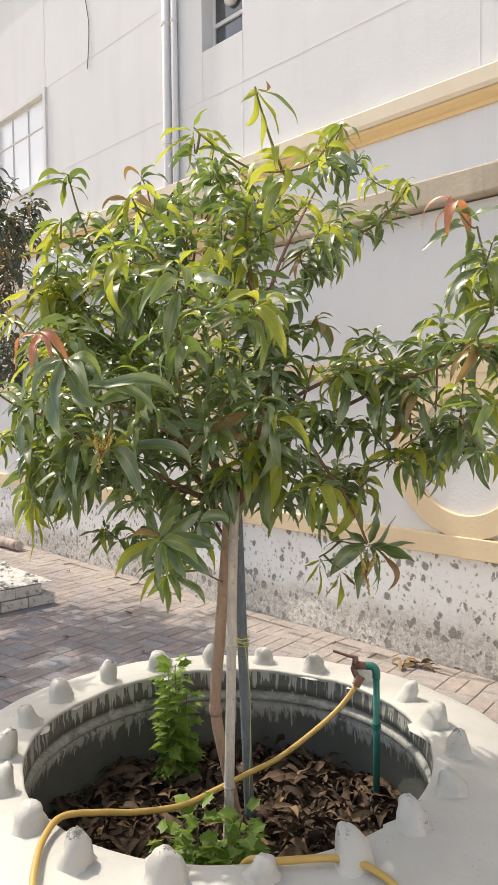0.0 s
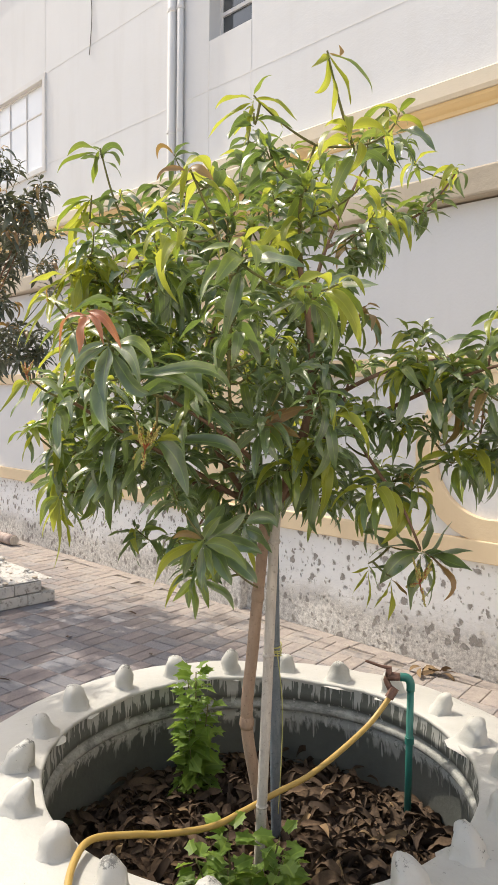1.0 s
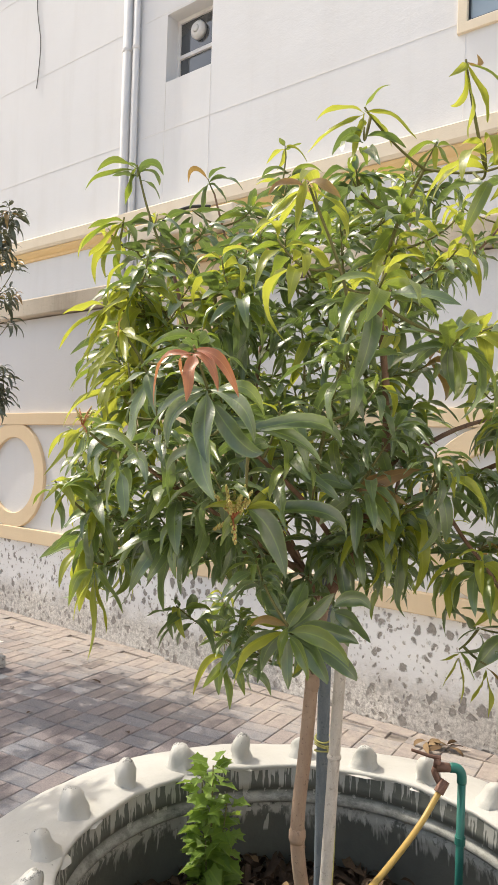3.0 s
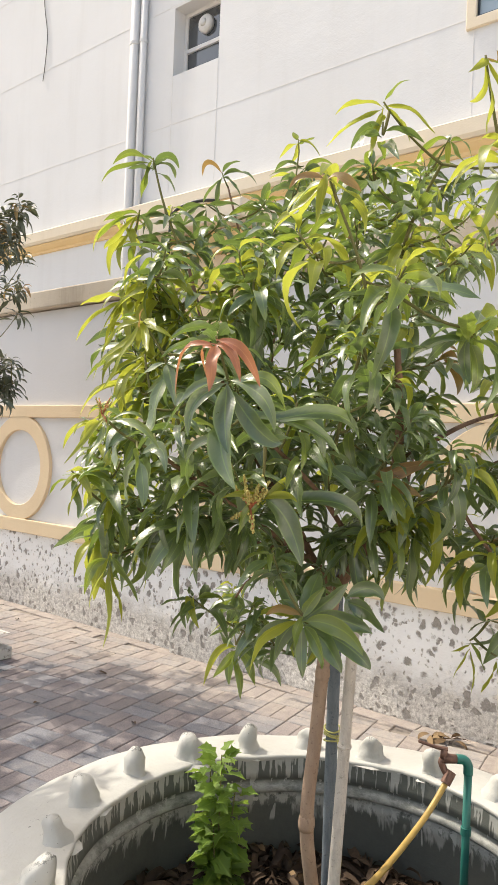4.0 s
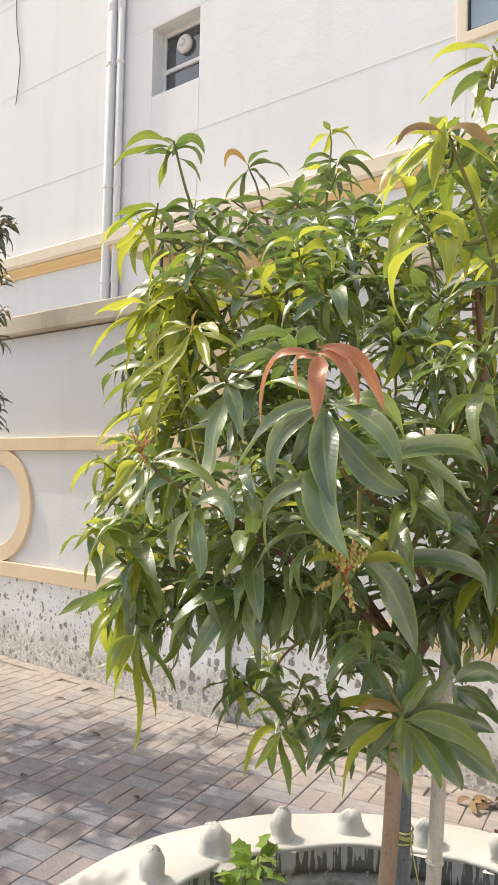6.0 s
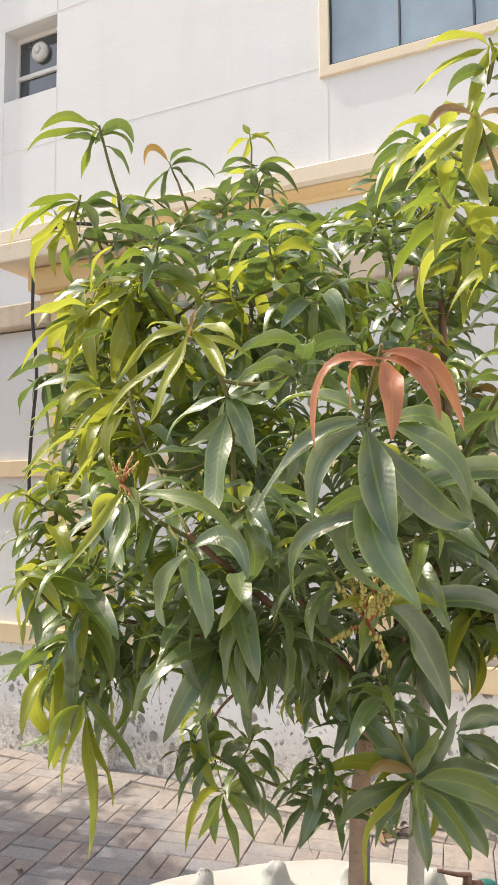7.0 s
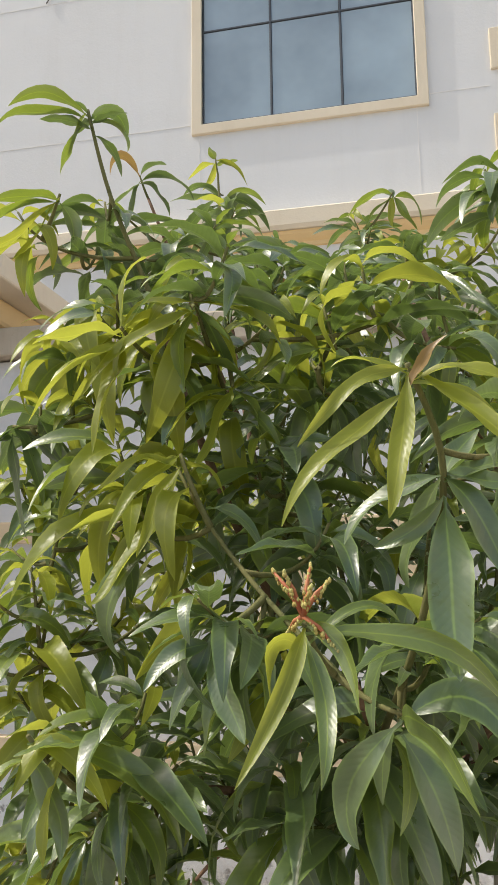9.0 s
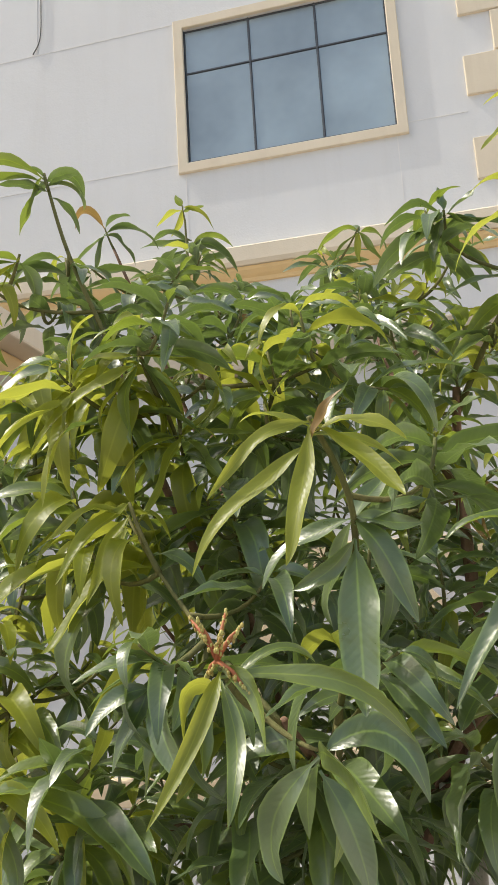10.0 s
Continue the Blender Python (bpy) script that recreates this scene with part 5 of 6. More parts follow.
    c.spray((-1.356, 1.254, 1.670), [("new", 0.021, -0.030, -0.042, 0.006, -0.070, -0.081, -0.026), ("new", 0.025, -0.030, -0.048, -0.041, -0.058, -0.086, -0.093), ("new", 0.019, -0.020, -0.032, -0.050, -0.032, -0.053, -0.106), ("new", 0.031, -0.043, -0.038, -0.105, -0.079, -0.078, -0.147)])
    c.spray((-1.428, 1.241, 1.827), [("new", 0.033, -0.032, -0.049, -0.042, -0.070, -0.094, -0.110), ("new", 0.030, -0.036, -0.040, -0.004, -0.074, -0.076, -0.029), ("new", 0.035, -0.000, -0.024, -0.062, -0.013, -0.050, -0.144), ("new", 0.033, 0.031, 0.028, 0.024, 0.070, 0.077, 0.008), ("new", 0.030, 0.004, 0.011, 0.067, 0.018, 0.035, 0.107)])
    c.spray((-1.454, 1.183, 1.369), [("new", 0.032, -0.010, -0.037, 0.013, -0.023, -0.078, -0.032), ("new", 0.035, 0.002, -0.044, -0.028, 0.011, -0.073, -0.093), ("new", 0.035, 0.038, 0.017, -0.040, 0.052, 0.006, -0.136), ("new", 0.032, 0.042, 0.049, -0.026, 0.085, 0.099, -0.051), ("new", 0.029, -0.024, -0.010, 0.027, -0.057, -0.037, 0.017)])
    c.spray((-1.405, 1.211, 1.176), [("new", 0.029, 0.005, -0.036, -0.066, 0.009, -0.066, -0.130), ("new", 0.032, 0.031, -0.023, -0.104, 0.051, -0.051, -0.198), ("mid", 0.029, 0.044, 0.021, -0.051, 0.077, 0.032, -0.109), ("new", 0.026, 0.038, 0.000, -0.078, 0.063, -0.008, -0.141), ("mid", 0.029, -0.025, -0.032, -0.015, -0.028, -0.052, -0.083)])
    c.spray((-1.521, 2.080, 2.535), [("new", 0.022, -0.032, -0.014, -0.014, -0.067, -0.017, -0.044), ("new", 0.025, 0.047, 0.012, -0.022, 0.075, 0.033, -0.062), ("mid", 0.019, -0.007, -0.009, 0.013, -0.012, -0.018, 0.025), ("mid", 0.022, 0.024, 0.014, 0.010, 0.052, 0.026, 0.021), ("new", 0.019, -0.009, 0.007, -0.038, -0.037, 0.008, -0.072)])
    c.spray((-1.506, 2.100, 2.444), [("dark", 0.031, -0.047, -0.038, 0.025, -0.095, -0.047, -0.002), ("dark", 0.034, 0.063, 0.005, -0.003, 0.108, 0.041, -0.068), ("dark", 0.031, 0.031, 0.010, -0.040, 0.037, 0.027, -0.098), ("dark", 0.028, -0.041, -0.014, -0.031, -0.075, -0.019, -0.067), ("dark", 0.034, -0.066, -0.018, 0.002, -0.132, -0.030, -0.009), ("mid", 0.028, 0.047, 0.015, 0.031, 0.098, 0.055, 0.011), ("dark", 0.028, -0.013, 0.004, -0.051, -0.005, 0.024, -0.114)])
    c.spray((-1.438, 2.063, 2.269), [("dark", 0.037, 0.072, -0.002, 0.015, 0.127, 0.028, -0.050), ("dark", 0.035, 0.042, -0.001, -0.018, 0.058, 0.014, -0.080), ("dark", 0.032, -0.052, -0.020, 0.020, -0.116, -0.027, 0.001), ("old", 0.032, -0.029, -0.002, -0.038, -0.055, 0.005, -0.091), ("bronze", 0.032, 0.071, 0.025, -0.063, 0.143, 0.044, -0.103)])
    c.spray((-1.613, 1.793, 2.344), [("bronze", 0.021, -0.026, -0.040, 0.029, -0.050, -0.038, -0.011), ("dark", 0.029, 0.060, 0.017, 0.012, 0.102, 0.056, -0.027), ("dark", 0.026, 0.035, 0.011, -0.018, 0.053, 0.033, -0.064), ("dark", 0.026, -0.036, -0.011, -0.030, -0.069, -0.011, -0.072), ("dark", 0.024, 0.022, 0.012, 0.029, 0.048, 0.033, 0.039), ("dark", 0.026, -0.014, 0.001, -0.048, -0.024, 0.009, -0.096)])
    c.spray((-1.621, 1.732, 2.227), [("dark", 0.030, -0.037, -0.031, 0.004, -0.081, -0.045, -0.026), ("dark", 0.032, -0.022, -0.009, -0.039, -0.044, -0.003, -0.102), ("dark", 0.030, 0.039, 0.013, -0.032, 0.056, 0.033, -0.089), ("dark", 0.030, 0.060, 0.025, 0.002, 0.104, 0.049, -0.009), ("old", 0.027, 0.005, 0.002, -0.050, 0.006, 0.015, -0.120), ("dark", 0.027, -0.042, -0.020, -0.021, -0.080, -0.021, -0.072)])
    c.spray((-1.087, 2.366, 2.539), [("mid", 0.031, -0.065, -0.013, -0.001, -0.126, 0.005, -0.059), ("mid", 0.027, -0.048, 0.000, -0.039, -0.089, 0.013, -0.095), ("mid", 0.027, 0.047, -0.003, -0.005, 0.075, 0.027, -0.073), ("mid", 0.027, 0.028, 0.006, -0.048, 0.060, 0.017, -0.099), ("new", 0.024, -0.006, 0.002, -0.041, -0.006, 0.012, -0.091), ("old", 0.024, -0.013, 0.005, 0.026, -0.046, 0.021, 0.023)])
    c.spray((-1.097, 2.409, 2.398), [("dark", 0.030, -0.046, -0.011, 0.010, -0.100, -0.009, -0.010), ("dark", 0.030, 0.047, -0.005, -0.000, 0.094, 0.009, -0.043), ("dark", 0.027, -0.025, -0.005, -0.032, -0.057, -0.001, -0.077), ("dark", 0.027, 0.021, -0.002, -0.038, 0.048, 0.006, -0.089), ("old", 0.027, -0.003, 0.003, -0.049, -0.007, 0.011, -0.104), ("dark", 0.027, -0.037, -0.005, 0.038, -0.077, 0.002, 0.043)])
    c.spray((-0.918, 1.577, 2.153), [("dark", 0.029, -0.051, -0.015, 0.014, -0.099, -0.010, -0.008), ("dark", 0.026, -0.024, -0.010, -0.024, -0.053, -0.014, -0.052), ("dark", 0.024, 0.032, -0.002, 0.024, 0.054, -0.003, 0.041), ("dark", 0.018, -0.004, 0.001, 0.024, -0.007, 0.001, 0.045), ("mid", 0.024, 0.028, -0.007, -0.029, 0.038, -0.003, -0.068), ("dark", 0.024, 0.040, 0.000, -0.007, 0.075, 0.009, -0.032), ("dark", 0.024, -0.018, -0.004, -0.038, -0.024, -0.003, -0.078)])
    # large drooping leaves in front
    s(-1.105, 1.180, 1.443, "dark", 7, 0.165, 0.5)
    s(-1.077, 1.230, 1.330, "dark", 8, 0.165, 0.4)
    s(-1.145, 1.200, 1.379, "old", 8, 0.16, 0.4)
    s(-1.241, 1.250, 1.323, "old", 9, 0.18, 0.4)
    s(-1.573, 1.450, 1.181, "new", 8, 0.15, 0.3)
    s(-1.420, 1.500, 1.300, "old", 9, 0.15, 0.3)
    # small shoots on the side towards the neighbour
    for x, y, z, mix in ((-1.579, 1.320, 1.539, "new"), (-1.616, 1.297, 1.496, "mid"), (-1.592, 1.425, 1.614, "old"), (-1.644, 1.331, 1.425, "dark"), (-1.581, 1.373, 1.474, "dark"), (-1.544, 1.446, 1.460, "old"), (-1.676, 1.438, 1.564, "mid")):
        s(x, y, z, mix, 7, 0.115, 0.4, 0.06)
    # the low branch
    for x, y, z, n in ((-1.38, 1.73, 0.91, 7), (-1.52, 1.82, 0.93, 8), (-1.59, 1.90, 0.97, 7), (-1.34, 1.70, 0.98, 7), (-1.27, 1.76, 1.05, 7)):
        s(x, y, z, "old", n, 0.13, 0.2, 0.06)
    for x, y, z in ((-1.05, 1.62, 1.14), (-0.97, 1.60, 1.20), (-1.13, 1.57, 1.13), (-1.21, 1.62, 1.16), (-1.06, 1.86, 1.16)):
        s(x, y, z, "dark", 7, 0.16, 0.15, 0.05)
    # round the fork of the trunk
    for i in range(5):
        a = 2.4 * i
        s(-1.12 + 0.20 * math.cos(a) + 0.05 * math.sin(i * 3.1), 1.62 + 0.18 * math.sin(a), 1.24 + 0.03 * i, ("dark", "old")[i % 2], 8, 0.15 + 0.01 * (i % 3), 0.3, 0.06)
    # along the top shoots
    s(-0.850, 1.630, 1.950, "mid", 8, 0.15, 0.6, 0.06)
    s(-0.790, 1.580, 2.040, "old", 8, 0.15, 0.6, 0.06)
    s(-0.920, 1.700, 1.900, "old", 9, 0.16, 0.5, 0.06)
    # the far shoots that reach past the crown
    for x, y, z, mix, n, size in ((-0.90, 2.53, 2.31, "new", 6, 0.14), (-0.99, 2.46, 2.17, "old", 8, 0.13), (-1.03, 2.42, 2.13, "old", 8, 0.13), (-1.06, 2.50, 2.36, "mid", 7, 0.13), (-1.10, 2.40, 2.33, "old", 8, 0.12), (-1.12, 2.38, 2.24, "old", 9, 0.12), (-1.07, 2.36, 2.14, "old", 9, 0.13), (-1.10, 2.30, 2.03, "old", 9, 0.13), (-1.03, 2.42, 2.41, "old", 7, 0.12), (-1.15, 2.33, 2.42, "old", 8, 0.12), (-1.02, 2.28, 2.06, "tips", 8, 0.13), (-0.96, 2.48, 2.23, "old", 7, 0.12)):
        s(x, y, z, mix, n, size, 0.4, 0.05)
    # the body of the crown
    rng = random.Random(4)
    body = []
    # flat sides that bound the clipped crown: inward normal and distance
    SIDES = ((0.601, 0.792, -0.105, -0.159), (0.562, 0.769, 0.304, 0.441), (-0.056, 0.465, -0.883, -1.285), (0.444, 0.889, -0.115, 0.211), (0.392, 0.833, 0.390, 0.904), (-0.032, 0.557, -0.830, -1.065), (-0.037, 0.360, 0.932, 1.374), (-0.797, -0.460, -0.391, -1.223), (-0.249, 0.482, -0.840, -0.818), (-0.636, -0.173, -0.752, -1.587))
    tries = 0
    while len(body) < 150 and tries < 40000:
        tries += 1
        a, b, d = rng.uniform(0, 6.283), rng.uniform(-0.97, 0.97), rng.uniform(0.30, 0.98)
        q = math.sqrt(max(0, 1 - b * b))
        x = -1.13 + 0.62 * d * q * math.cos(a)
        y = 1.68 + 0.62 * d * q * math.sin(a)
        z = 1.62 + 0.72 * d * b
        if z < 1.15 and x > -0.95:
            continue
        if x > -1.15 and z > 1.7 and rng.random() < 0.35:
            continue
        if x > -1.02 and rng.random() < 0.8:
            continue
        if any(nx * x + ny * y + nz * z - far < 0.09 for nx, ny, nz, far in SIDES):
            continue
        if any((x - q[1]) ** 2 + (y - q[2]) ** 2 + (z - q[3]) ** 2 < 0.0108 for q in body):
            continue
        body.append((d, x, y, z))
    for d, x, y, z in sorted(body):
        # yellower mix towards the sun: young shoots, and sunlit edges put into colour
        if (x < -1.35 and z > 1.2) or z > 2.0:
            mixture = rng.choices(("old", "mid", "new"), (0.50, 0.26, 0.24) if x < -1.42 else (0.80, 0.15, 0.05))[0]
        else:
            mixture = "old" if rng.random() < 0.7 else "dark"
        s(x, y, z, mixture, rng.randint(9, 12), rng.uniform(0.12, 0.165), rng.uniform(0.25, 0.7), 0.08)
    # the side branch
    for _ in range(30):
        t = rng.random()
        s(-0.78 + 0.56 * t + rng.uniform(-.12, .12), 1.78 + 0.42 * t + rng.uniform(-.18, .18), 1.32 + 0.28 * t + rng.uniform(-.18, .22), rng.choice(("old", "old", "tips", "mid")), rng.randint(7, 10), rng.uniform(0.13, 0.17), rng.uniform(0.2, 0.6), 0.07)
    for x, y, z in ((-0.475, 1.88, 1.50), (-0.70, 2.36, 1.28), (-0.80, 2.18, 1.70), (-0.52, 2.10, 1.25), (-0.42, 2.05, 1.42), (-0.36, 1.98, 1.35), (-0.34, 2.02, 1.62), (-0.88, 1.86, 1.62), (-0.92, 2.02, 1.74), (-0.95, 1.94, 1.86), (-1.0, 2.10, 1.92), (-1.02, 2.2, 2.0), (-0.86, 1.80, 1.50)):
        s(x, y, z, rng.choice(("dark", "old", "old", "tips")), 9, rng.uniform(0.13, 0.165), 0.4, 0.06)
    for x, y, z, mix in ((-0.223, 1.903, 1.835, "mid"), (-0.218, 1.925, 1.727, "old"), (-0.339, 1.927, 1.625, "old"), (-0.227, 1.878, 1.600, "tips"), (-0.451, 1.973, 1.644, "old"), (-0.266, 1.861, 1.505, "mid"), (-0.178, 1.854, 1.452, "mid"), (-0.214, 1.887, 1.327, "old"), (-0.190, 1.898, 1.605, "old"), (-0.414, 1.989, 1.707, "old"), (-0.279, 1.940, 1.781, "old"), (-0.405, 1.833, 1.493, "tips"), (-0.512, 1.878, 1.562, "old")):
        s(x, y, z, mix, 9, rng.uniform(0.13, 0.16), 0.45, 0.06)
    # behind and above
    for _ in range(4):
        s(-0.98 + rng.uniform(-.2, .2), 2.05 + rng.uniform(-.2, .2), 1.85 + rng.uniform(-.2, .2), "mid", rng.randint(7, 10), rng.uniform(0.14, 0.17), rng.uniform(0.3, 0.7))
    for _ in range(10):
        s(-0.93 + rng.uniform(-.26, .20), 1.90 + rng.uniform(-.25, .25), 2.08 + rng.uniform(-.16, .14), rng.choice(("old", "mid", "mid", "tips")), rng.randint(7, 9), rng.uniform(0.12, 0.15), rng.uniform(0.4, 0.8), 0.08)
    for x, y, z in ((-1.48, 1.64, 2.12), (-1.36, 1.74, 2.12), (-1.46, 1.84, 2.24), (-1.34, 1.92, 2.22), (-1.22, 1.70, 2.06), (-1.46, 2.02, 2.36), (-1.22, 1.88, 2.16), (-1.56, 1.93, 2.28), (-1.30, 1.58, 2.00)):
        s(x, y, z, rng.choice(("old", "dark", "mid")), 10, rng.uniform(0.13, 0.165), 0.7, 0.05)
    for x, y, z, size in ((-0.925, 1.165, 1.365, 1.15), (-1.178, 0.985, 1.527, 0.64), (-0.575, 1.845, 0.985, 1.1)):
        panicle(tree, x, y, z, size, 11 if x > -1 else 7)
    c.done(lambda q: q[0].y - 0.35 * q[0].x)
    return tree


mango()


def neighbour():
    tree = thing("mango_tree", "slender mango tree growing from the brick planter", "tree")
    c = Crown(tree, 23, 0)
    c.limb([(-4.95, 2.3, 0.1), (-4.93, 2.3, 0.8), (-4.9, 2.32, 1.4), (-4.85, 2.3, 2.3)], 0.032, 0.018, TRUNK_BARK, "trunk")
    for x, y, z in ((-4.2, 2.5, 2.5), (-4.4, 2.0, 2.3), (-4.9, 2.3, 3.1), (-5.5, 2.2, 2.5), (-4.1, 2.5, 1.75), (-4.05, 2.5, 2.75), (-5.2, 2.8, 2.4), (-5.0, 1.5, 2.5), (-5.35, 0.9, 2.45), (-4.3, 1.1, 2.6), (-3.75, 1.0, 2.65)):
        c.limb([(-4.9, 2.32, 1.45), ((x - 4.9) / 2, (y + 2.32) / 2, (z + 1.45) / 2 + 0.03), (x, y, z)], 0.009, 0.004, LIMB_BARK)
    rng = random.Random(9)
    # the last four clumps are unseen, set to shade the pavers and tyre
    for cx, cy, cz, rx, ry, rz, n in ((-4.9, 2.4, 2.45, 0.78, 0.8, 0.95, 160), (-4.06, 2.45, 2.72, 0.24, 0.3, 0.27, 22), (-4.12, 2.45, 1.80, 0.22, 0.3, 0.22, 20), (-4.5, 2.4, 3.05, 0.22, 0.3, 0.22, 8), (-5.0, 1.45, 2.55, 0.55, 0.5, 0.55, 110), (-5.2, 0.75, 2.5, 0.6, 0.5, 0.5, 110), (-4.3, 0.95, 2.65, 0.55, 0.5, 0.40, 80), (-3.64, 1.08, 2.7, 0.46, 0.40, 0.28, 95)):
        for _ in range(n):
            a, b, d = rng.uniform(0, 6.283), rng.uniform(-0.95, 0.95), rng.uniform(0.3, 1.0)
            q = math.sqrt(max(0, 1 - b * b))
            c.sprig(cx + rx * d * q * math.cos(a), cy + ry * d * q * math.sin(a), cz + rz * d * b, rng.choice(("shade", "shade", "shade", "shade_tips")), rng.randint(7, 9), rng.uniform(0.14, 0.175), rng.uniform(0.2, 0.6))
    c.done(lambda q: 0)
    return tree


neighbour()

# ---- stakes, tie, hose, tap ----
st = thing("bamboo_stake", "weathered grey bamboo stake standing beside the trunk", "stake")
line = glide([(-1.04, 1.69, -0.18), (-1.012, 1.688, 0.4), (-0.984, 1.681, 0.913), (-0.965, 1.68, 1.18)], 6)
part("cane", tube(bmesh.new(), line, [0.0172 - 0.003 * i / len(line) for i in range(len(line))], 12), BAMBOO, st, smooth=True)
for i in (4, 9, 14):
    part("node", tube(bmesh.new(), [line[i] - Vector((0, 0, 0.007)), line[i], line[i] + Vector((0, 0, 0.007))], [0.0165, 0.0195, 0.0165], 12), BAMBOO, st)
st = thing("wooden_stake", "faded blue-grey wooden stake tied to the trunk", "stake")
part("pole", tube(bmesh.new(), glide([(-1.195, 1.945, -0.18), (-1.163, 1.885, 0.6), (-1.13, 1.83, 1.2)], 6), 0.0185, 12), POLE, st, smooth=True)
st = thing("tie_string", "yellow-green string tied round the stakes and hanging loose", "string")
bm = bmesh.new()
for z0 in (0.585, 0.60, 0.61, 0.622):
    ring = [(-1.163 + 0.0235 * math.cos(a), 1.885 + 0.0235 * math.sin(a), z0 + 0.006 * math.sin(a + z0 * 90)) for a in (2 * math.pi * i / 24 for i in range(25))]
    tube(bm, ring, 0.0026, 5)
part("loop", bm, STRING, st, smooth=True)
part("loose_end", tube(bmesh.new(), glide([(-1.142, 1.875, 0.61), (-1.10, 1.86, 0.45), (-1.10, 1.86, 0.25), (-1.12, 1.87, 0.05)], 6), 0.0018, 5), STRING, st, smooth=True)


def hose():
    h = thing("garden_hose", "yellow garden hose running from the tap across the planter", "hose")
    pts = [(-0.99, 2.335, 0.375), (-1.01, 2.24, 0.294), (-1.02, 2.09, 0.24), (-1.03, 1.922, 0.20), (-1.045, 1.793, 0.188), (-1.055, 1.649, 0.178), (-1.06, 1.515, 0.178), (-1.075, 1.353, 0.216), (-1.085, 1.241, 0.256), (-1.09, 1.118, 0.292), (-1.03, 1.03, 0.297), (-0.93, 0.95, 0.29), (-0.80, 0.87, 0.268), (-0.66, 0.76, 0.22), (-0.52, 0.66, 0.05), (-0.3, 0.62, 0.012), (0.0, 0.9, 0.012), (0.1, 1.6, 0.012)]
    part("tube", tube(bmesh.new(), glide(pts, 10), 0.0098, 12), HOSE, h, smooth=True)
    part("clamp", tube(bmesh.new(), [(-0.982, 2.345, 0.40), (-0.992, 2.32, 0.365)], 0.0165, 12), RUST, h)

    h = thing("garden_hose", "yellow garden hose lying over the white tyre rim", "hose")
    pts = [(-0.85, 1.53, -0.08), (-0.72, 1.43, 0.12), (-0.60, 1.38, 0.27), (-0.52, 1.40, 0.297), (-0.42, 1.52, 0.297), (-0.33, 1.56, 0.29), (-0.22, 1.55, 0.265), (-0.10, 1.50, 0.20), (0.05, 1.42, 0.03), (0.3, 1.3, 0.012), (0.6, 1.25, 0.012)]
    part("tube", tube(bmesh.new(), glide(pts, 10), 0.0098, 12), HOSE, h, smooth=True)


hose()


def tap():
    t = thing("garden_tap", "rusty tap on a green plastic riser pipe", "tap")
    part("riser", tube(bmesh.new(), [(-0.942, 2.386, -0.2), (-0.942, 2.386, 0.40)], 0.0132, 14), GREEN_PIPE, t, "green plastic pipe", smooth=True)
    part("elbow", tube(bmesh.new(), glide([(-0.942, 2.386, 0.39), (-0.943, 2.385, 0.42), (-0.955, 2.38, 0.436), (-0.975, 2.365, 0.438)], 4), 0.0158, 14), GREEN_PIPE, t, smooth=True)
    part("clip", tube(bmesh.new(), [(-0.942, 2.386, 0.19), (-0.942, 2.386, 0.215)], 0.0175, 14), GREEN_PIPE, t)
    bm = bmesh.new()
    tube(bm, [(-0.97, 2.367, 0.438), (-1.01, 2.34, 0.438)], [0.014, 0.017], 12)
    tube(bm, glide([(-1.0, 2.345, 0.44), (-1.015, 2.335, 0.425), (-0.99, 2.34, 0.38)], 4), 0.0115, 10)
    tube(bm, [(-1.008, 2.34, 0.438), (-1.008, 2.34, 0.468)], [0.014, 0.011], 10)
    part("valve", bm, RUST, t, "brown rusty valve", smooth=True)
    part("lever", tube(bmesh.new(), [(-1.0, 2.345, 0.468), (-1.03, 2.32, 0.475), (-1.075, 2.285, 0.492)], [0.008, 0.006, 0.005], 8), RUST, t)


tap()


# ---- small plants and litter ----
def lobed_leaf(data, m, lobes, seed):
    """A soft flat leaf with a toothed, lobed outline, cupped and bent at the rib; x runs from the stalk to the tip."""
    vs, fs, us = data
    rng = random.Random(seed)
    base = len(vs)
    n = 4 * lobes
    vs.append(tuple(m @ Vector((0.38, 0, 0.0))))
    us.append((0.4, 0.5))
    for i in range(n + 1):
        a = -math.pi + 2 * math.pi * i / n
        r = (0.50 + 0.09 * math.cos(lobes * a) + 0.04 * math.cos(2 * lobes * a)) * (1 - 0.22 * math.sin(a) ** 2) * rng.uniform(0.92, 1.08)
        x, y = 0.42 + r * math.cos(a), r * math.sin(a)
        z = 0.28 * abs(y) - 0.45 * max(0, x - 0.4) ** 2 + rng.uniform(-.03, .03)
        vs.append(tuple(m @ Vector((x, y, z))))
        us.append((min(1, max(0, x)), 0.5 + y))
    fs.extend((base, base + 1 + i, base + 2 + i) for i in range(n))


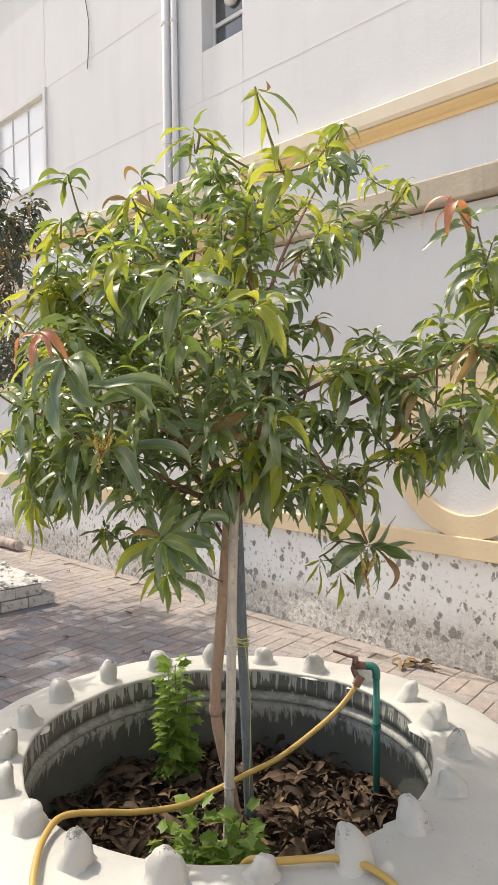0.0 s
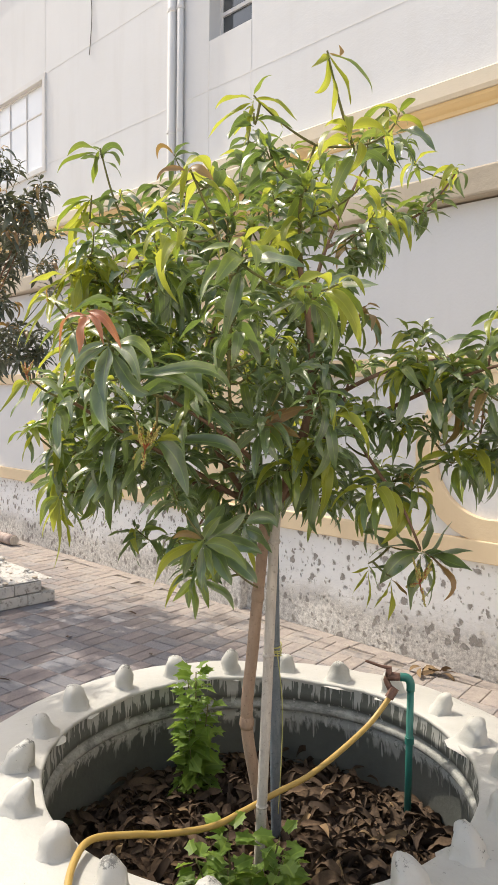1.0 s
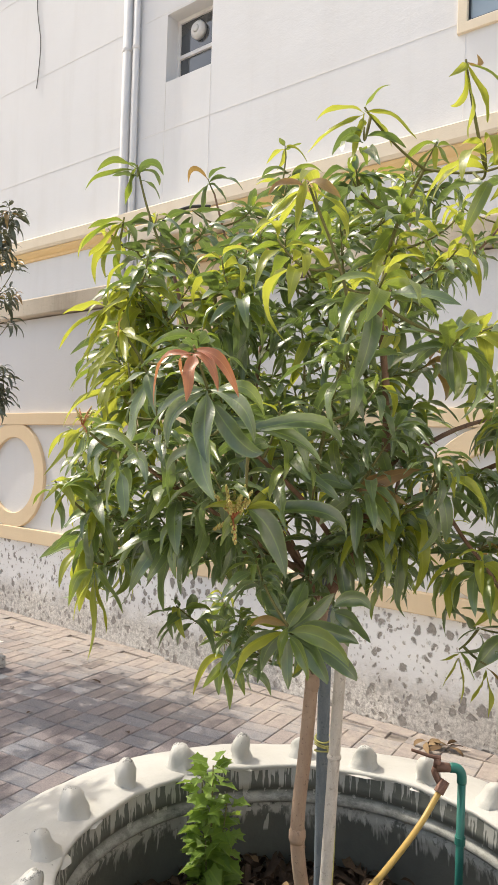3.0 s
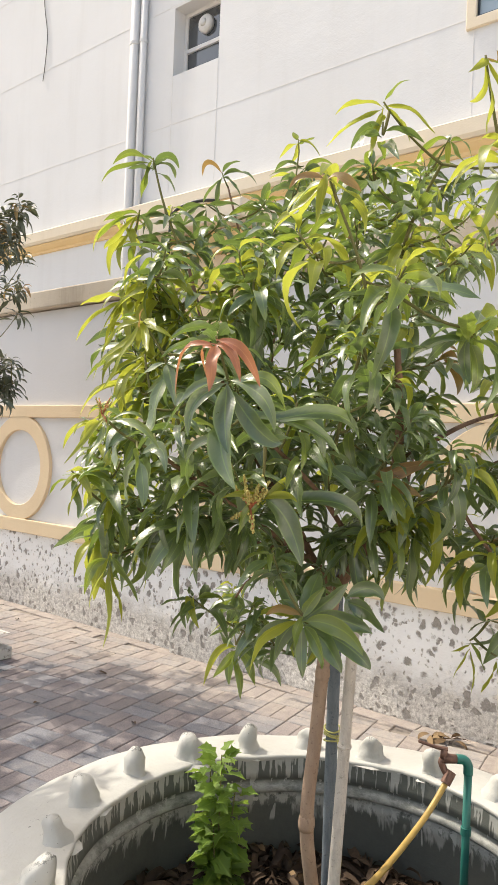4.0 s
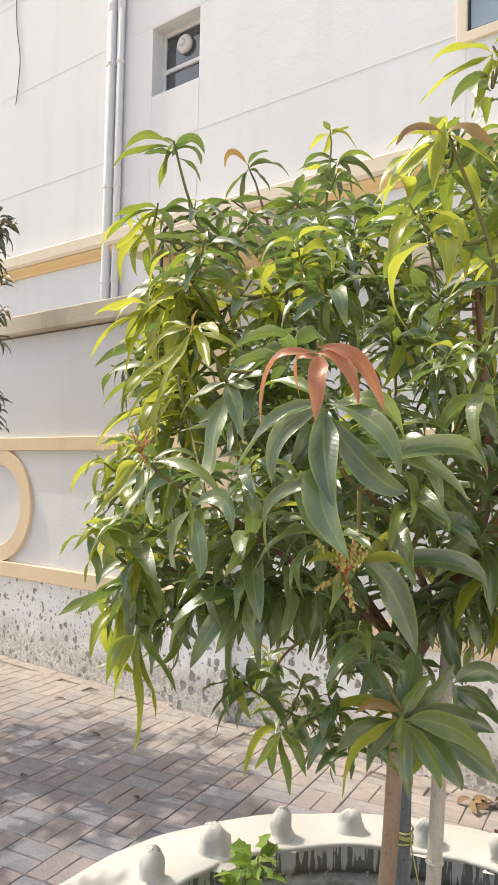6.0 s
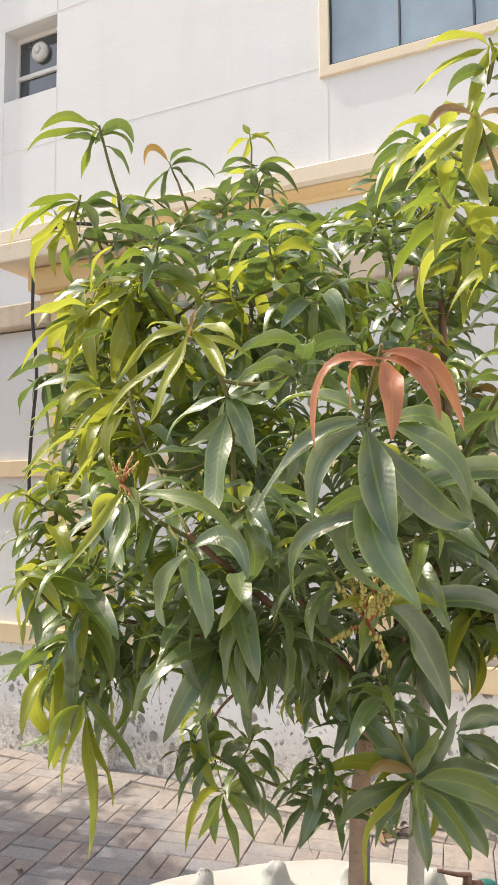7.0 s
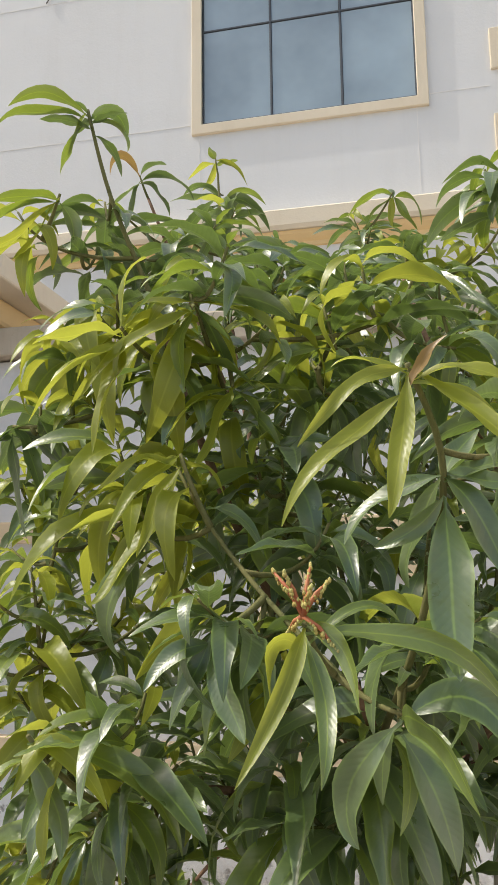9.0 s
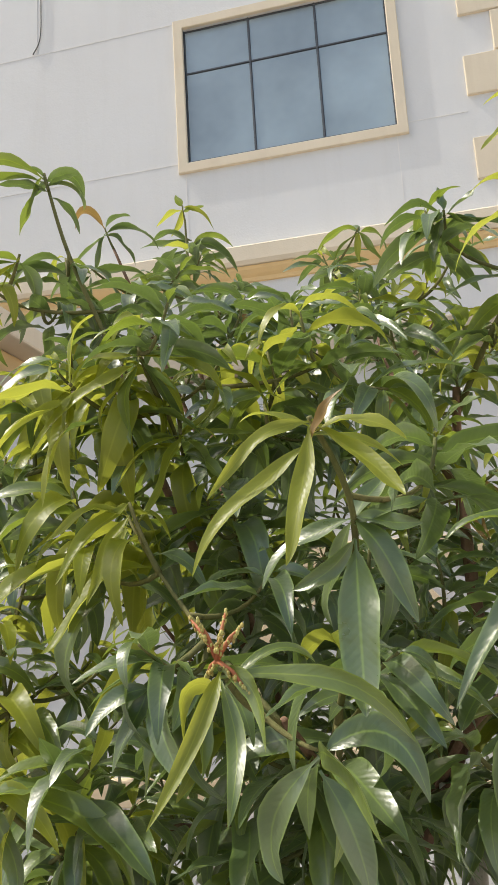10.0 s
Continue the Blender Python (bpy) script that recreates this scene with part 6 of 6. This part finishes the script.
def weed(x, y, z, shoots, name_label, seed):
    """Upright shoots, each with alternate lobed leaves that grow smaller and paler to the tip."""
    w = thing("weed", name_label, "plant", "weeds in the planter")
    rng = random.Random(seed)
    for dx, dy, h, n, size in shoots:
        line = glide([(x, y, z), (x + dx * 0.6, y + dy * 0.6, z + h * 0.5), (x + dx, y + dy, z + h)], 6)
        stem = part("stem", tube(bmesh.new(), line, [0.0045 - 0.0025 * i / len(line) for i in range(len(line))], 6), TWIG_BARK, w, smooth=True)
        data = ([], [], [])
        for i in range(n):
            t = 0.12 + 0.88 * i / (n - 1)
            p = line[min(len(line) - 1, round(t * (len(line) - 1)))]
            a = i * 2.2 + rng.uniform(-.4, .4)
            d = Vector((math.cos(a), math.sin(a), rng.uniform(-.35, .25) + 0.75 * max(0.0, t - 0.75) * 4 * 0.5))
            k_size = size * (1.0 - 0.30 * t) * rng.uniform(0.75, 1.2)
            off = d.normalized() * 0.025
            lobed_leaf(data, Matrix.Translation(p + off) @ frame_of(d, rng.uniform(-.7, .7)) @ Matrix.Diagonal((k_size, k_size * rng.uniform(.75, 1.0), k_size, 1)), rng.choice((5, 5, 7)), seed * 100 + i)
        ob = new("leaf_mass", leaf_mesh(data, "leaf_mass", LEAF["weed"]))
        ob.parent = w
        ob["kind"] = "stuff"
    return w


weed(-1.64, 1.94, -0.12, ((0.0, 0.0, 0.50, 60, 0.080), (0.05, 0.02, 0.38, 46, 0.078), (-0.06, 0.01, 0.44, 46, 0.075), (0.02, -0.05, 0.27, 34, 0.08)), "bushy light-green weed against the tyre wall", 3)
weed(-0.92, 1.50, -0.12, ((-0.12, 0.06, 0.27, 34, 0.085), (-0.02, -0.03, 0.24, 34, 0.085), (0.11, 0.06, 0.29, 36, 0.09), (0.04, 0.12, 0.30, 34, 0.08), (-0.17, -0.02, 0.20, 28, 0.08), (0.16, -0.04, 0.20, 28, 0.08)), "low leafy light-green weed in the planter", 5)

rng = random.Random(77)
data = ([], [], [])
tan = ([], [], [])
for i in range(2100):
    a, r = rng.uniform(0, 6.283), 0.72 * math.sqrt(rng.random())
    heap_up = 0.05 * math.exp(-((C.x + r * math.cos(a) + 0.86) ** 2 + (C.y + r * math.sin(a) - 2.05) ** 2) / 0.05)
    m = Matrix.Translation((C.x + r * math.cos(a), C.y + r * math.sin(a), -0.115 + heap_up + rng.uniform(0, 0.05))) @ Matrix.Rotation(rng.uniform(0, 6.28), 4, "Z") @ Matrix.Rotation(rng.uniform(-.35, .35), 4, "Y") @ Matrix.Rotation(rng.uniform(-.9, .9), 4, "X")
    ln = rng.uniform(0.07, 0.17)
    pale = rng.random() < 0.03 + 1.6 * heap_up
    add_leaf(tan if pale else data, LEAF_ROWS[rng.randrange(16)], m @ Matrix.Diagonal((ln, ln * rng.uniform(0.8, 1.3), ln * rng.uniform(0.8, 1.7), 1)))
tagged(new("dry_leaves", leaf_mesh(tan, "dry_leaves", DRY_TAN)), "paler tan dead leaves heaped on the darker litter", "leaf litter", kind="stuff")
tagged(new("dry_leaves", leaf_mesh(data, "dry_leaves", DRY)), "thick litter of curled brown dead leaves on the soil", "leaf litter", kind="stuff")


def brick_planter():
    p = thing("brick_planter", "low square white-painted brick planter on the pavers", "planter")
    x1, y0, y1 = -4.17, 1.70, 2.74
    rng = random.Random(2)
    for row in range(2):
        z0 = 0.002 + 0.082 * row
        for i in range(5):
            o = 0.10 * row
            a = y1 - 0.21 * i - o
            part("brick", boxed((x1 - 0.10 + rng.uniform(-.006, .006), max(y0, a - 0.205), z0), (x1 + rng.uniform(-.006, .006), a, z0 + 0.076), 0.006), BRICK_WHITE, p)
            b = x1 - 0.105 - 0.21 * i - o
            part("brick", boxed((b - 0.205, y1 - 0.10, z0), (b, y1 + rng.uniform(-.006, .006), z0 + 0.076), 0.006), BRICK_WHITE, p)
            part("brick", boxed((b - 0.205, y0 + rng.uniform(-.006, .006), z0), (b, y0 + 0.10, z0 + 0.076), 0.006), BRICK_WHITE, p)
    bm = bmesh.new()
    n = 64

    def lump(x, y):
        a = noise.noise((x * 7, y * 7, 2)) * 0.025 + 0.02
        return 0.160 + a + 0.030 * max(0.0, noise.noise((x * 22, y * 22, 5))) - 0.05 * max(0.0, noise.noise((x * 17, y * 17, 9)) - 0.28)

    g = [[bm.verts.new((x, y, min(lump(x, y), 0.162 + 0.5 * min(x1 - x, y - y0, y1 - y)))) for x in (x1 - 0.01 - 1.2 * i / n for i in range(n + 1))] for y in (y0 + 0.01 + (y1 - y0 - 0.02) * k / n for k in range(n + 1))]
    for a, b in zip(g, g[1:]):
        for i in range(n):
            bm.faces.new((a[i], b[i], b[i + 1], a[i + 1]))
    part("filling", bm, BRICK_WHITE, p, "lumpy white mortar and rubble top", smooth=True)
    # clods and bits of old mortar on the top
    for name, mat, count, lo, hi, label in (("clod", EARTH, 40, 0.010, 0.026, "dark clods of earth"), ("rubble", BRICK_WHITE, 60, 0.012, 0.034, "white crumbs of mortar")):
        bm = bmesh.new()
        for _ in range(count):
            x, y, r = x1 - 0.02 - 0.9 * rng.random() ** 1.4, rng.uniform(y0 + 0.03, y1 - 0.03), rng.uniform(lo, hi)
            made = bmesh.ops.create_icosphere(bm, subdivisions=1, radius=r)["verts"]
            for v in made:
                v.co *= rng.uniform(0.7, 1.2)
                v.co.z *= 0.55
                v.co += Vector((x, y, min(lump(x, y), 0.162 + 0.5 * min(x1 - x, y - y0, y1 - y)) + 0.2 * r))
        part(name, bm, mat, p, label)["kind"] = "stuff"


LOG_BARK = bark("pale_log_bark", (0.27, 0.19, 0.155), (0.55, 0.455, 0.41), 0.7)
k = Mat("whitewashed_brick", 0.85, spec=0.2)
k.color(k.mix(k.ramp(k.noise(26, 7, 0.8), 0.52, 0.62), (0.56, 0.54, 0.505), (0.22, 0.20, 0.175))).bump(k.noise(40, 5), 0.6, 0.01)
BRICK_WHITE = k.m
brick_planter()
rng = random.Random(6)
heap = thing("leaf_heap", "small heap of curled orange-brown dead leaves at the wall foot", "dead leaves")
for i in range(14):
    d = ([], [], [])
    m = Matrix.Translation((-1.53 + rng.uniform(-.06, .06), 3.50 + rng.uniform(-.04, .04), 0.012 + rng.uniform(0, .02))) @ Matrix.Rotation(rng.uniform(0, 6.28), 4, "Z") @ Matrix.Rotation(rng.uniform(-1, 1), 4, "X")
    add_leaf(d, LEAF_ROWS[rng.randrange(8)], m @ Matrix.Diagonal((0.11, 0.13, 0.07, 1)))
    new("leaf", leaf_mesh(d, "leaf", DRY_TAN)).parent = heap
h = thing("garden_hose", "end of yellow garden hose lying on the pavers", "hose")
part("tube", tube(bmesh.new(), glide([(-0.88, 2.98, 0.014), (-0.78, 3.05, 0.014), (-0.5, 3.12, 0.014), (0.1, 3.05, 0.014)], 8), 0.0125, 12), HOSE, h, smooth=True)
for x, y, a, ln in ((-3.56, 2.95, 0.4, 0.10), (-4.2, 3.2, 1.2, 0.09), (-3.35, 2.35, 2.0, 0.11), (-2.35, 2.1, 0.2, 0.10), (-2.75, 2.55, 2.6, 0.10), (-3.0, 1.75, 1.0, 0.08), (-5.0, 3.3, 2.2, 0.10)):
    dd = ([], [], [])
    add_leaf(dd, LEAF_ROWS[int(ln * 100) % 8], Matrix.Translation((x, y, 0.012)) @ Matrix.Rotation(a, 4, "Z") @ Matrix.Diagonal((ln, ln, ln * 0.4, 1)))
    tagged(new("fallen_leaf", leaf_mesh(dd, "fallen_leaf", DRY)), "single curled brown leaf fallen on the pavers", "leaf", "fallen leaves")
log = thing("log", "pale brown barked log lying on the pavers by the wall", "log")
part("bark", tube(bmesh.new(), glide([(-6.22, 3.44, 0.055), (-6.8, 3.42, 0.06), (-7.5, 3.38, 0.055)], 5), 0.052, 12), LOG_BARK, log, smooth=True)
part("cut_end", tube(bmesh.new(), [(-6.214, 3.44, 0.055), (-6.205, 3.44, 0.055)], 0.047, 12), BAMBOO, log)


# ---- paving, in basket weave ----
def slab(x0, x1, y0, y1, r, top=-0.012):
    """The bed under the pavers, open where the planter stands."""
    bm = bmesh.new()
    angles = sorted({2 * math.pi * i / 72 for i in range(72)} | {math.atan2(y - C.y, x - C.x) % (2 * math.pi) for x in (x0, x1) for y in (y0, y1)})
    rings = []
    for a in angles:
        c, s = math.cos(a), math.sin(a)
        far = min(((x1 if c > 0 else x0) - C.x) / c if abs(c) > 1e-9 else 1e9, ((y1 if s > 0 else y0) - C.y) / s if abs(s) > 1e-9 else 1e9)
        rings.append([bm.verts.new((C.x + d * c, C.y + d * s, z)) for d, z in ((r, -0.30), (r, top), (far, top), (far, -0.30))])
    for a, b in zip(rings, rings[1:] + rings[:1]):
        for i in range(3):
            bm.faces.new((a[i], a[i + 1], b[i + 1], b[i]))
    bmesh.ops.recalc_face_normals(bm, faces=bm.faces)
    return bm


tagged(new("ground", mesh_of(slab(-600, 600, -600, 600, 1.0, -0.03), "ground", EARTH)), "dusty bare sandy ground round the paved yard", "ground", kind="structure")


def paving():
    w, g = 0.1, 0.003
    base = tagged(new("pavement", mesh_of(slab(-14, 3.2, -3.0, WY - 0.01, 0.95), "pavement", SAND)), "basket-weave yard of reddish and grey concrete pavers", "pavement", kind="structure")

    def block(mat):
        bm = box(bmesh.new(), (-w + g / 2, -w / 2 + g / 2, -0.05), (w - g / 2, w / 2 - g / 2, 0.0))
        top = [e for e in bm.edges if all(v.co.z > -0.001 for v in e.verts)]
        bmesh.ops.bevel(bm, geom=top, offset=0.0035, segments=1, affect="EDGES")
        return mesh_of(bm, "paver", mat)

    red, grey = block(PAVER_RED), block(PAVER_GREY)
    ax = Vector((math.cos(radians(99.5)), math.sin(radians(99.5)), 0))
    ay = Vector((-ax.y, ax.x, 0))
    rng = random.Random(5)
    spots = []
    for i in range(-45, 45):
        for j in range(-45, 45):
            c = Vector((-2.5, 1.6, 0)) + ax * (0.2 * i) + ay * (0.2 * j)
            for side in (-0.05, 0.05):
                along = (i + j) % 2 == 0
                p = c + (ay if along else ax) * side
                if not (-9.8 < p.x < 2.6 and -1.6 < p.y < WY - 0.115) or (p - C).xy.length < 1.02:
                    continue
                spots.append((p, 99.5 if along else 189.5, red if along else grey))
    # a course laid along the foot of the wall
    for i in range(60):
        spots.append((Vector((-9.6 + 0.2 * i, WY - 0.06, 0)), 0.0, red))
    spots.sort(key=lambda q: math.hypot(q[0].x + 2.6, q[0].y - 1.9))
    rest = {}
    for n, (p, r, mesh) in enumerate(spots):
        m = pose(p.x, p.y, rng.uniform(-0.0015, 0.0015), rng.uniform(-.5, .5), rng.uniform(-.5, .5), r + rng.uniform(-.8, .8))
        if n < 300:
            ob = new("paver", mesh)
            ob.parent = base
            ob.matrix_local = m
        else:
            vs, fs = rest.setdefault(mesh, ([], []))
            o = len(vs)
            vs += [tuple(m @ v.co) for v in mesh.vertices]
            fs += [tuple(o + k for k in f.vertices) for f in mesh.polygons]
    for mesh, (vs, fs) in rest.items():
        me = bpy.data.meshes.new("pavers")
        me.from_pydata(vs, [], fs)
        me.materials.append(mesh.materials[0])
        ob = new("pavers", me)
        ob.parent = base
        ob["kind"] = "stuff"
    return base


paving()
